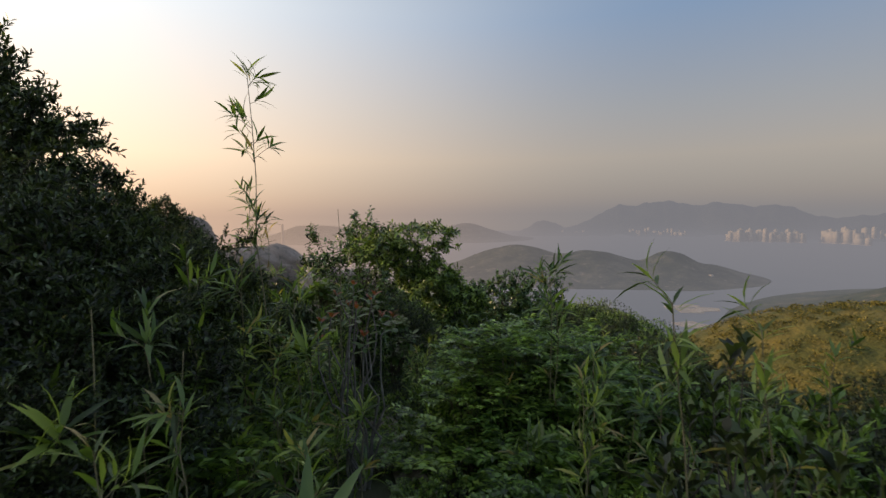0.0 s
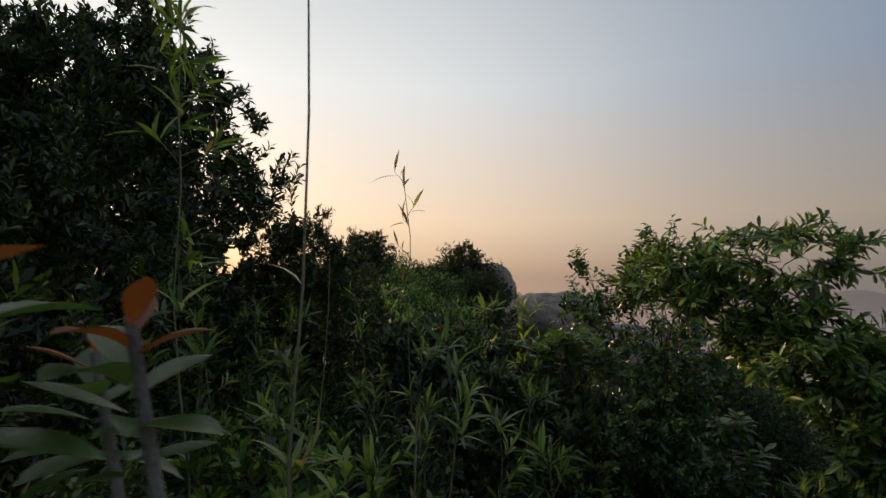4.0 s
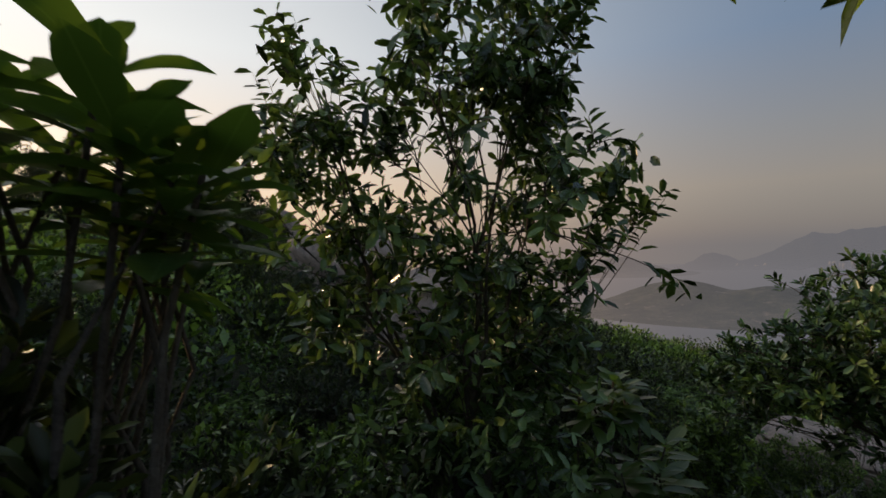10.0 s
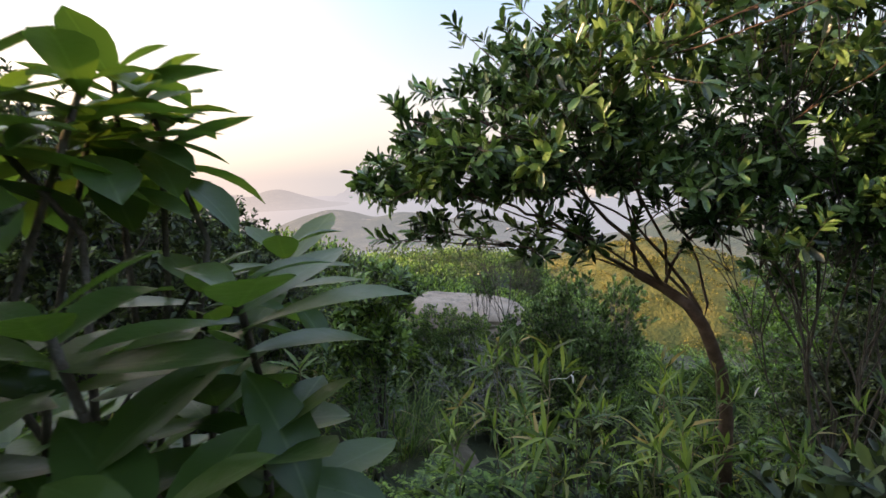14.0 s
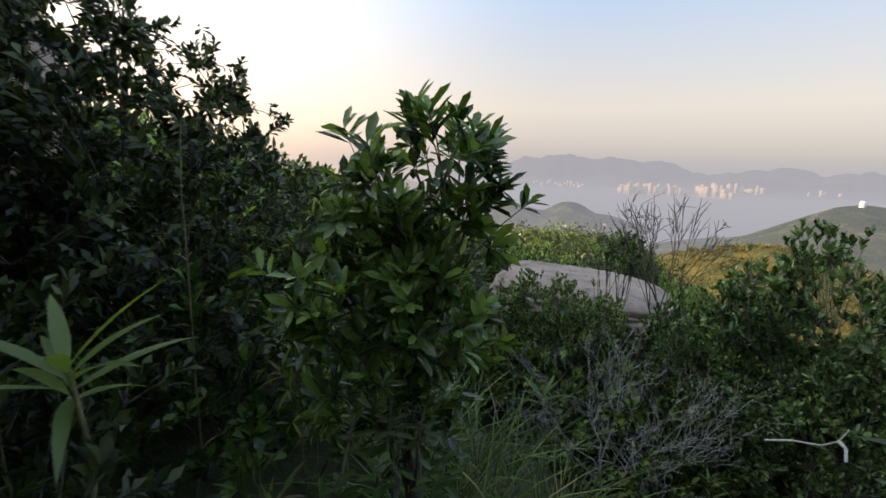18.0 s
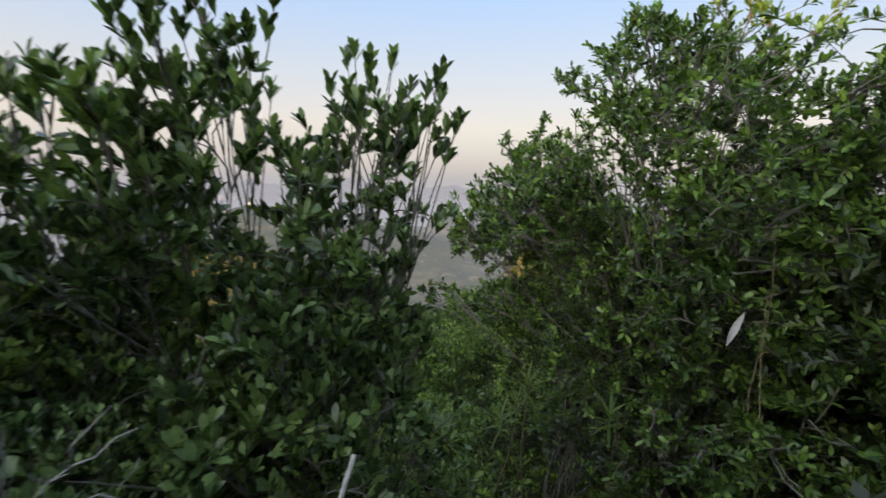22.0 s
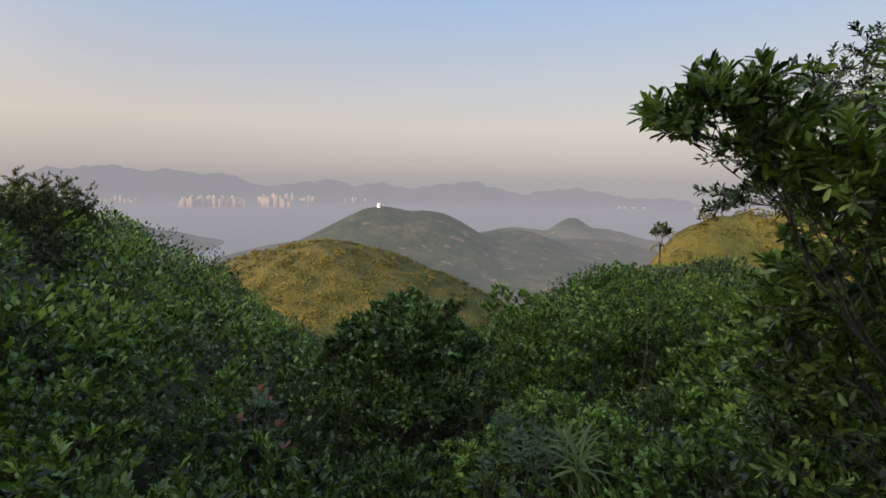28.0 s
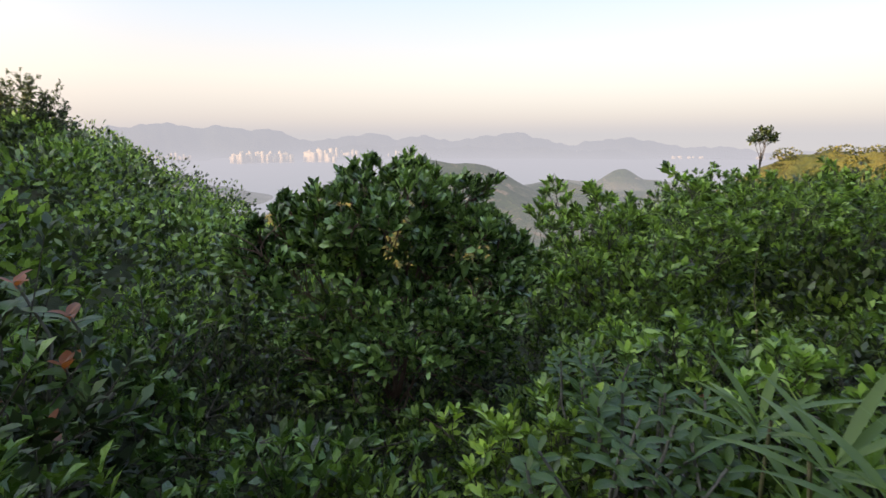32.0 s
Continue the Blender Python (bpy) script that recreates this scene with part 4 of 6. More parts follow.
boulder("boulder", "broad weathered granite boulder with level cracks among bushes", (1.08, 0.75, 0.62), 3, 2.6, 16.25, -5.16, -30, (0, 5), [(0.45, 0.11, 0.05), (0.16, 0.09, -0.16), (0.30, 0.07, 0.22), (-0.1, 0.06, -0.15)], 4.2)
boulder("boulder", "small rounded granite boulder below the broad one", (0.3, 0.26, 0.34), 9, 1.9, 15.5, -5.2, 20)
boulder("boulder", "small granite boulder half hidden by grass", (0.22, 0.2, 0.35), 11, 1.5, 15.55, -5.1, 50)
boulder("boulder", "large steep granite boulder overgrown by creepers", (1.5, 1.45, 1.5), 14, -3.5, 15.05, -3.2, 10, (0, 0), [(0.4, 0.03, 0.2)], 2.4)
boulder("boulder", "rounded granite outcrop on the ridge", (1.35, 0.9, 0.9), 17, -6.0, 15.6, -1.85, 20)
boulder("boulder", "rounded granite boulder on the skyline", (1.3, 1.0, 1.35), 19, -10.6, 19.0, -1.3, 40)

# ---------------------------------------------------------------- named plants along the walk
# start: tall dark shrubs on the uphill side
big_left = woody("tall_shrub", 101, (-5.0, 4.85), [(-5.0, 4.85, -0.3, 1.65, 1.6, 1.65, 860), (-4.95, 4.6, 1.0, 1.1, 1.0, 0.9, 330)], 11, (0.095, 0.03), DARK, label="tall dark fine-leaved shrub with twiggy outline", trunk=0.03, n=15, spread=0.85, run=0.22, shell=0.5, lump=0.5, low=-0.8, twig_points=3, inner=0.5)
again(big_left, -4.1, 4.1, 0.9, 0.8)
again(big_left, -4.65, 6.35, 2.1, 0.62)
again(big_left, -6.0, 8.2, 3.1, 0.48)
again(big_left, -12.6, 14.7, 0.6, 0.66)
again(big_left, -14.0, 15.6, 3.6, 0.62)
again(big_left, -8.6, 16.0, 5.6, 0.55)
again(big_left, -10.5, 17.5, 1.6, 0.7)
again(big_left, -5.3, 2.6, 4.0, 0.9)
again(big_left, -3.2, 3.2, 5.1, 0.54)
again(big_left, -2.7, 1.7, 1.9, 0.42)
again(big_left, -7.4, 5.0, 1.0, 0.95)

# tree over the path
over_tree = woody("small_tree", 103, (0.4, 7.5), [(-1.1, 7.7, -0.55, 0.5, 0.42, 0.3, 75), (-0.66, 7.72, -0.76, 0.4, 0.35, 0.26, 55), (-0.6, 7.6, -1.08, 0.2, 0.2, 0.17, 32), (-0.4, 7.75, -0.4, 0.75, 0.5, 0.32, 75), (-0.12, 7.5, -1.1, 0.4, 0.35, 0.38, 170), (0.3, 7.5, -1.5, 0.42, 0.4, 0.42, 160), (0.55, 7.6, -2.1, 0.45, 0.4, 0.5, 150)], 8, (0.115, 0.032), SHRUB, label="small evergreen tree leaning over the path", category="tree", trunk=0.035, n=9, split=True, seg=2, spread=1.0, up=0.05, droop=0.28, low=-0.9, lump=0.5, inner=0.3, run=0.1,
                  trunk_line=[(0.4, 7.5, -3.6), (0.36, 7.5, -2.6), (0.25, 7.52, -1.9), (0.08, 7.56, -1.35), (-0.1, 7.6, -1.0)])

# slender tree with drooping leaves
slim_tree = woody("small_tree", 104, (-1.6, 9.4), [(-1.6, 9.35, -0.4, 0.6, 0.5, 0.45, 90), (-1.55, 9.4, -1.0, 0.75, 0.65, 0.95, 150), (-1.35, 9.5, -0.95, 0.4, 0.4, 0.6, 50), (-1.35, 9.55, -1.75, 0.36, 0.4, 0.42, 55), (-1.68, 9.45, -2.15, 0.62, 0.6, 0.6, 160), (-2.1, 9.2, -1.6, 0.5, 0.5, 0.6, 110), (-1.7, 9.4, -2.9, 0.8, 0.7, 0.5, 130), (-1.6, 9.5, -2.55, 0.65, 0.5, 0.4, 130), (-2.35, 9.05, -0.95, 0.42, 0.38, 0.45, 75), (-2.6, 9.2, -0.3, 0.16, 0.14, 0.2, 12), (-0.95, 9.6, -1.2, 0.22, 0.25, 0.26, 16), (-0.72, 9.8, -1.2, 0.1, 0.1, 0.12, 6)], 10, (0.096, 0.041), BLUISH, label="slender tree with sparse drooping leaves", category="tree", trunk=0.055, stem=0.62, n=7, split=True, seg=2, spread=1.0, up=-0.25, droop=0.3, run=0.18, low=-0.9, lump=0.6, shell=0.3)

# broad-leaved shrubs close to the path
hr = np.random.default_rng(9)
put(broadleaf(201, crown_points(hr, 36, 0.40, 0.46, 0.26, 1.80, 0.2, -0.6, 0.4), "broad-leaved shrub with upright leaf whorls lit from behind", 12, 0.95, bark=BARK), -1.95, 7.58)
# undergrowth in dark leaf: the shade below the canopy put into its colour
low_dark = woody("bush", 118, (-1.85, 7.45), [(-2.0, 7.3, -1.85, 0.42, 0.5, 0.34, 300), (-2.0, 7.4, -2.3, 0.45, 0.55, 0.4, 260)], 9, (0.085, 0.03), DARK, label="dense undergrowth below broad leaves, leaf colour darkened as shade", trunk=0.014, n=11, run=0.06, spread=0.9, lump=0.4, low=-0.8, seg=2)
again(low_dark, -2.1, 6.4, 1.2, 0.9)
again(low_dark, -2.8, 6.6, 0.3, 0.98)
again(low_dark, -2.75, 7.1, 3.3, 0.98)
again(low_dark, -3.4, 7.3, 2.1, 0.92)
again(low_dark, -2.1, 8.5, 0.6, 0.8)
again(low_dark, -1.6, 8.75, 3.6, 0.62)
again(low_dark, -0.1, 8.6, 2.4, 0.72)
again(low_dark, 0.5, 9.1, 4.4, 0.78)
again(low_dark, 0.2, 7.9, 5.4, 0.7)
put(broadleaf(202, np.concatenate([crown_points(hr, 24, 0.27, 0.45, 0.55, 1.5, 0.2, -0.9, 0.4) + (0.14, -0.1, -0.05), [(0.42, 0.14, 1.5)]]), "broad-leaved shrub with large drooping glossy leaves", 12, 1.1, droop=0.3, bark=BARK), -1.1, 9.85)
put(broadleaf(203, [(0.0, 0.0, 1.5), (0.13, 0.06, 1.42), (-0.14, 0.06, 1.42), (0.04, -0.14, 1.36), (0.2, -0.1, 1.3), (-0.13, -0.13, 1.3), (-0.24, 0.0, 1.24), (0.08, 0.18, 1.36), (-0.08, 0.2, 1.32), (0.26, 0.06, 1.26), (0.1, -0.24, 1.2), (-0.22, -0.16, 1.16)], "low broad-leaved shrub with red young leaves", 13, 0.5, red=4), -0.62, 3.24)
put(broadleaf(204, [(0.0, 0.0, 1.0), (0.12, 0.08, 0.92), (-0.12, 0.05, 0.92), (0.02, 0.15, 0.86), (-0.05, -0.12, 0.84), (0.12, -0.1, 0.8), (-0.17, -0.08, 0.78), (0.18, 0.0, 0.76)], "low shrub with rounded blue-green leaves", 15, 0.42), 0.13, 12.76)

# spreading tree right of the path
umb_tree = woody("small_tree", 105, (1.5, 10.5), [(1.1, 10.6, -1.95, 1.0, 0.85, 0.5, 300), (0.5, 10.75, -2.25, 0.6, 0.6, 0.36, 200), (1.0, 10.8, -2.42, 0.8, 0.6, 0.25, 190), (0.2, 11.0, -2.42, 0.5, 0.42, 0.26, 180), (0.15, 11.05, -2.68, 0.3, 0.25, 0.12, 14), (0.6, 10.9, -2.72, 0.4, 0.3, 0.14, 26)], 9, (0.078, 0.03), BLUISH, bark=BARK_RED, label="spreading small tree with bare crooked limbs below its crown", category="tree", trunk=0.03, n=10, run=0.07, split=True, seg=2, spread=0.9, up=0.3, droop=0.2, lump=0.5, low=-0.4,
                 trunk_line=[(1.58, 10.5, -5.0), (1.50, 10.56, -4.3), (1.46, 10.52, -3.6), (1.28, 10.5, -3.25), (1.13, 10.5, -3.02), (1.0, 10.72, -2.9)])
woody("small_tree", 116, (1.9, 10.25), [(1.9, 10.5, -1.8, 0.85, 0.8, 0.6, 230), (1.75, 10.35, -2.4, 0.7, 0.55, 0.4, 230), (1.9, 9.95, -2.35, 0.55, 0.45, 0.6, 170), (1.45, 10.35, -2.6, 0.5, 0.45, 0.28, 130), (2.3, 10.3, -2.9, 0.5, 0.5, 0.4, 110)], 11, (0.078, 0.03), BLUISH, label="dark evergreen tree with many thin crooked stems", category="tree", trunk=0.03, stem=0.22, n=10, run=0.07, split=True, seg=2, spread=0.9, up=0.3, droop=0.2, lump=0.5, low=-0.5)

# young tree and dark shrubs beside the large boulder
light_tree = woody("small_tree", 106, (0.22, 13.0), [(0.26, 12.95, -3.38, 0.32, 0.28, 0.3, 52), (0.22, 13.0, -3.88, 0.38, 0.32, 0.4, 78), (0.05, 12.95, -3.75, 0.28, 0.26, 0.3, 55), (0.2, 13.1, -4.35, 0.28, 0.24, 0.25, 25)], 8, (0.1, 0.034), SHRUB, label="young tree with whorled bright green leaves", category="tree", trunk=0.022, stem=0.5, n=9, run=0.05, split=True, seg=2, spread=0.95, up=0.25, droop=0.2, low=-0.7)
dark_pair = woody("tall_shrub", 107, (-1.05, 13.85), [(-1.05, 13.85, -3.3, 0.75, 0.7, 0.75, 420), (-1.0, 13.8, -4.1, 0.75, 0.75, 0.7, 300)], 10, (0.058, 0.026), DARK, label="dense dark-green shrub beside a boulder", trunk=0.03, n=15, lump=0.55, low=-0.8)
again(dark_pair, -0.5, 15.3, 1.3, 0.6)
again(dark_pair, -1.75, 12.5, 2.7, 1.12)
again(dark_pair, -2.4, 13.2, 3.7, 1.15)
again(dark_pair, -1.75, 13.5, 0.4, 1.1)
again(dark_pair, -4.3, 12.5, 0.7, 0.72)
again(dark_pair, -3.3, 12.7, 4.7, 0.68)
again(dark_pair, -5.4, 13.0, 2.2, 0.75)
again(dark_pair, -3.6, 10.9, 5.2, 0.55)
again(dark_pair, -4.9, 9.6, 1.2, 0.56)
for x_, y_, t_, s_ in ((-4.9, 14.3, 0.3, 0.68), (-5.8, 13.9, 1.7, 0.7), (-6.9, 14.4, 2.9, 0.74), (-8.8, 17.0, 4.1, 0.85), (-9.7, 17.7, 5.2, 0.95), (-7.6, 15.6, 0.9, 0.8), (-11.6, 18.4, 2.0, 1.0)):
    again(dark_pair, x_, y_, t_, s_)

# leafless trees and bushes by the boulder
def fan_tree(seed, trunk_marks, half, rise, label):
    """A leafless tree: a slim trunk whose limbs fork again and again into a fan of upright twigs."""
    rng = np.random.default_rng(seed)
    root = tagged(new("bare_tree"), label, "tree")
    hp = Heap()
    marks = np.array(trunk_marks, float)
    hp.tube(marks, np.linspace(0.024, 0.017, len(marks)), 8)
    part("trunk", hp.mesh("trunk", BARK, True), root)
    n = 230
    ends = np.stack([rng.uniform(-1, 1, n), rng.uniform(-1, 1, n)], 1)
    ends = ends[np.hypot(ends[:, 0], ends[:, 1]) < 1]
    top = marks[-1]
    tips = np.stack([top[0] + ends[:, 0] * half, top[1] + ends[:, 1] * half * 0.8, top[2] + rise * (0.5 + 0.5 * np.sqrt(1 - np.minimum((ends ** 2).sum(1), 1))) * rng.uniform(0.75, 1.05, len(ends))], 1)

    def fork(heap, p, w, mine, lev):
        r = max(0.0026, 0.017 * (len(mine) / len(tips)) ** 0.5)
        if len(mine) <= 1:
            for q in mine:
                k = p + w * np.linalg.norm(q - p) * 0.35
                heap.tube(np.stack([p, k + (q - k) * 0.35 + rng.normal(0, 0.008, 3), q]), [0.003, 0.0026, 0.0018], 3)
            return
        goal = p + (mine.mean(0) - p) * (0.42 if lev else 0.3) + rng.normal(0, 0.012, 3)
        line = np.stack([p, p + (goal - p) * 0.5 + w * np.linalg.norm(goal - p) * 0.12, goal])
        heap.tube(line, [r, r * 0.92, r * 0.85], 5 if r > 0.006 else 4)
        seeds = mine[rng.choice(len(mine), 2 if len(mine) < 30 else 3, replace=False)]
        near = np.argmin(((mine[:, None] - seeds[None]) ** 2).sum(-1), 1)
        for j in range(len(seeds)):
            if (near == j).any():
                fork(heap, goal, unit(goal - p), mine[near == j], lev + 1)

    spread_a = np.arctan2(tips[:, 1] - top[1], tips[:, 0] - top[0])
    cut = np.floor((spread_a + math.pi) / (2 * math.pi) * 6).astype(int)
    for k in range(6):
        mine = tips[cut == k]
        if len(mine):
            hp = Heap()
            fork(hp, marks[-2] + (marks[-1] - marks[-2]) * (0.2 + 0.16 * k), np.array([0, 0, 1.0]), mine, 0)
            part("limb", hp.mesh("limb", BARK, True), root)
    return root


put(fan_tree(301, [(0.12, 0.0, -0.1), (0.10, 0.0, 0.9), (0.02, 0.02, 1.35), (-0.02, 0.0, 1.75)], 0.62, 0.95, "leafless small tree with a fan of fine upright twigs"), 2.55, 14.75)
woody("bush", 117, (2.35, 15.25), [(2.43, 15.22, -4.08, 0.2, 0.2, 0.2, 70), (2.3, 15.25, -4.75, 0.3, 0.25, 0.3, 60)], 4, (0.05, 0.024), SHRUB, label="small round leafy sapling beside a leafless tree", trunk=0.012, n=10, run=0.05, spread=0.85, seg=2, low=-0.8)
put(bare_tree(302, 1.85, "leafless grey sapling in a bush", spread=0.3, levels=3, r0=0.014), 3.15, 14.5)
leathery = woody("tall_shrub", 108, (3.55, 13.85), [(3.7, 13.65, -4.3, 0.36, 0.34, 0.46, 85), (3.25, 13.95, -4.3, 0.4, 0.38, 0.48, 110), (3.12, 13.85, -3.85, 0.22, 0.2, 0.22, 34), (3.55, 13.55, -3.9, 0.18, 0.16, 0.2, 20), (3.55, 13.28, -3.95, 0.1, 0.1, 0.12, 8), (3.5, 13.9, -4.95, 0.62, 0.48, 0.45, 260), (2.9, 14.1, -4.3, 0.34, 0.32, 0.42, 150), (3.98, 13.9, -4.6, 0.24, 0.28, 0.4, 42), (3.1, 14.05, -4.9, 0.55, 0.45, 0.45, 250), (3.35, 13.65, -4.75, 0.5, 0.35, 0.38, 170), (3.6, 13.8, -5.5, 0.8, 0.6, 0.5, 240), (2.85, 13.7, -5.1, 0.5, 0.36, 0.4, 170)], 14, (0.06, 0.025), LEATHER, bark=BARK_PALE, label="upright shrub with pale stems and leathery leaves", trunk=0.02, stem=0.2, n=10, run=0.05, lump=0.5, spread=0.65, up=0.75, seg=2, low=-0.8, inner=0.3)
again(leathery, 2.95, 14.35, 4.0, 0.75)
again(leathery, 2.55, 14.3, 5.0, 0.6)
again(leathery, 2.45, 13.95, 3.0, 0.45)
again(leathery, 3.6, 14.6, 1.0, 0.6)
again(leathery, 1.65, 15.05, 0.6, 0.5)
again(leathery, 2.0, 15.1, 2.6, 0.48)
again(leathery, 2.3, 14.85, 4.6, 0.42)

# dense tree right of the path
big_tree = woody("small_tree", 109, (5.25, 11.95), [(5.3, 12.05, -4.2, 1.15, 0.75, 0.95, 640), (4.75, 11.95, -4.8, 0.6, 0.5, 0.7, 260), (5.9, 12.4, -5.0, 0.8, 0.55, 0.6, 260), (5.2, 12.0, -5.7, 1.1, 0.6, 0.6, 420), (4.35, 11.35, -4.2, 0.8, 0.5, 0.9, 520), (5.6, 12.2, -3.5, 1.1, 0.7, 0.5, 340), (5.75, 13.05, -4.3, 0.65, 0.5, 0.55, 230), (6.3, 12.75, -4.9, 0.75, 0.55, 0.9, 320), (6.4, 12.6, -6.0, 0.9, 0.55, 0.6, 240), (6.3, 13.35, -5.3, 0.45, 0.42, 0.25, 120), (6.35, 14.1, -5.3, 0.2, 0.2, 0.12, 22), (4.4, 11.6, -5.3, 0.8, 0.5, 0.5, 260), (6.3, 13.4, -4.65, 0.38, 0.3, 0.42, 120), (6.1, 13.1, -4.1, 0.45, 0.35, 0.4, 110), (6.35, 13.75, -4.62, 0.3, 0.28, 0.35, 110), (6.5, 13.2, -4.5, 0.5, 0.45, 0.45, 200), (6.2, 12.8, -4.6, 0.5, 0.4, 0.4, 180)], 20, (0.058, 0.025), SHRUB_LIGHT, bark=BARK_PALE, label="dense evergreen tree with tangled grey limbs", category="tree", trunk=0.05, stem=0.35, n=10, split=True, spread=0.85, up=0.35, inner=0.25, low=-0.9, lump=0.5, seg=2, run=0.08, twig=0.0042)
for x_, y_, t_, s_ in ((4.9, 10.7, 0.4, 0.8), (6.3, 11.1, 2.4, 0.85), (3.6, 10.3, 4.4, 0.7), (7.6, 11.5, 1.4, 0.7), (5.6, 11.5, 3.3, 0.7)):
    again(big_left, x_, y_, t_, s_)
# last stretch
dark_round = woody("bush", 110, (9.85, 17.0), [(9.95, 17.0, -7.95, 0.75, 0.75, 0.5, 560), (9.3, 17.15, -8.1, 0.5, 0.5, 0.38, 240), (10.5, 16.7, -8.25, 0.5, 0.5, 0.42, 240), (9.75, 16.55, -8.4, 0.8, 0.6, 0.3, 260), (9.85, 17.0, -8.9, 0.95, 0.9, 0.45, 160)], 11, (0.085, 0.033), BLUISH, bark=BARK_RED, label="round dark bush with leathery leaves and reddish limbs", trunk=0.04, stem=0.25, n=10, run=0.05, spread=0.7, lump=0.45, up=0.75, seg=2, shell=0.72, low=-0.1, twig=0.004)
woody("small_tree", 115, (7.7, 12.75), [(7.6, 12.9, -5.2, 0.75, 0.4, 0.75, 240), (7.6, 12.95, -6.3, 0.7, 0.4, 0.6, 200), (7.85, 13.85, -5.72, 0.5, 0.3, 0.16, 150), (7.7, 13.5, -5.95, 0.45, 0.28, 0.22, 90), (8.2, 13.3, -6.05, 0.45, 0.3, 0.25, 90), (8.2, 12.6, -5.6, 0.8, 0.6, 0.9, 240), (8.35, 13.35, -6.7, 0.55, 0.35, 0.55, 240), (8.45, 13.3, -7.4, 0.6, 0.4, 0.5, 200)], 14, (0.075, 0.026), SHRUB, label="dense dark evergreen tree above the path", category="tree", trunk=0.045, stem=0.4, n=9, split=True, spread=0.85, up=0.3, low=-0.8, lump=0.5, seg=2, run=0.07)
hang_tree = woody("small_tree", 111, (12.4, 11.8), [(10.6, 13.3, -6.15, 0.8, 0.7, 0.25, 90), (11.3, 12.8, -5.6, 1.0, 0.9, 0.45, 200), (12.0, 12.4, -5.0, 1.2, 1.0, 0.6, 200)], 9, (0.085, 0.032), DARK, label="open-crowned tree with thin hanging branches", category="tree", trunk=0.045, stem=0.65, n=9, split=True, spread=0.9, up=0.3, low=-0.6, lump=0.6)
mound = woody("bush", 113, (11.9, 13.0), [(11.9, 13.0, -8.0, 1.1, 1.0, 0.7, 420)], 12, (0.085, 0.032), SHRUB_LIGHT, label="tall rounded green bush above the slope", trunk=0.025, n=11, run=0.05, spread=0.8, lump=0.4, low=-0.6, up=0.55, seg=1, inner=0.2)
mound_h = -7.3 - gz(11.9, 13.0)
for mx_, my_, mt_, top_ in ((13.6, 14.6, 2.0, -7.65), (14.6, 12.0, 4.0, -6.8), (16.5, 15.6, 1.0, -7.85), (12.6, 16.0, 3.0, -7.75), (10.3, 12.0, 5.0, -6.95), (10.9, 12.75, 1.5, -7.0), (15.6, 13.9, 5.2, -7.85), (18.5, 14.2, 0.9, -8.3)):
    again(mound, mx_, my_, mt_, (top_ - gz(mx_, my_)) / mound_h)
again(dark_pair, 10.8, 27.5, 0.4, 0.85)
again(dark_pair, 9.0, 24.5, 2.4, 0.8)
again(dark_pair, 12.8, 24.0, 4.4, 0.6)
again(dark_pair, 7.0, 21.0, 3.4, 0.5)
glossy = woody("bush", 114, (8.6, 13.7), [(8.6, 13.7, -8.0, 0.6, 0.55, 0.5, 170)], 8, (0.075, 0.03), SHRUB_LIGHT, label="leafy bush with broad glossy leaves", trunk=0.016, n=11, run=0.05, lump=0.4, low=-0.6, up=0.45, seg=2, spread=0.95)
for gx_, gy_, gt_, gs_ in ((9.2, 14.4, 1.0, 0.95), (8.5, 14.1, 3.5, 0.7), (9.6, 13.3, 2.0, 1.0), (8.9, 15.3, 2.2, 0.8), (9.9, 14.9, 5.0, 1.0), (10.6, 15.6, 0.2, 0.9), (5.4, 15.4, 2.9, 0.8)):
    again(glossy, gx_, gy_, gt_, gs_)
woody("small_tree", 112, (20.3, 15.1), [(20.3, 15.1, -7.35, 0.35, 0.3, 0.25, 50)], 4, (0.1, 0.045), DARK, label="thin lone sapling on the skyline", category="tree", trunk=0.02, stem=0.8, n=7)

# canes at the start and along the walk
cane_a = bamboo(401, 2.7, "tall green bamboo cane with leafy top", tufts=16, bare=0.55)
put(cane_a, -1.1, 3.05)
again(cane_a, -1.6, 3.96, 2.0, 0.8)
put(bamboo(402, 2.3, "tall withered bamboo cane", tufts=5, bare=0.5, dead=True), -2.02, 5.43)
canes = [bamboo(410 + i, h, "thin bamboo cane with long pointed leaves", tufts=t, bare=b, leaf=l, group="bamboo thicket") for i, (h, t, b, l) in enumerate(
    ((1.1, 10, 0.3, (0.17, 0.02)), (1.35, 11, 0.35, (0.16, 0.019)), (0.85, 9, 0.2, (0.18, 0.022)), (0.65, 8, 0.1, (0.19, 0.024)), (1.5, 7, 0.5, (0.14, 0.017))))]
for i, c in enumerate(canes):
    put(c, -1.6 + 0.35 * i, 5.0 + 0.1 * i)
for k_, (x_, y_) in enumerate(((-1.05, 2.5), (-1.2, 2.75), (-0.85, 2.75), (-1.4, 2.45), (-0.95, 3.1), (-1.25, 3.2), (-1.5, 2.9), (-1.15, 2.2), (-1.7, 3.3))):
    again(canes[k_ % 3], x_, y_, k_ * 1.7, 0.95 + 0.08 * (k_ % 3))

# ---------------------------------------------------------------- undergrowth
TRAIL = [(0.0, -1.0), (0.05, 2.6), (-0.45, 4.3), (-0.9, 6.4), (-1.15, 7.7), (-0.75, 9.0), (-0.4, 9.8), (0.0, 11.3), (0.8, 12.45), (1.6, 12.85), (3.0, 12.8), (4.3, 13.1), (5.7, 14.0), (6.9, 14.5), (7.7, 14.95)]


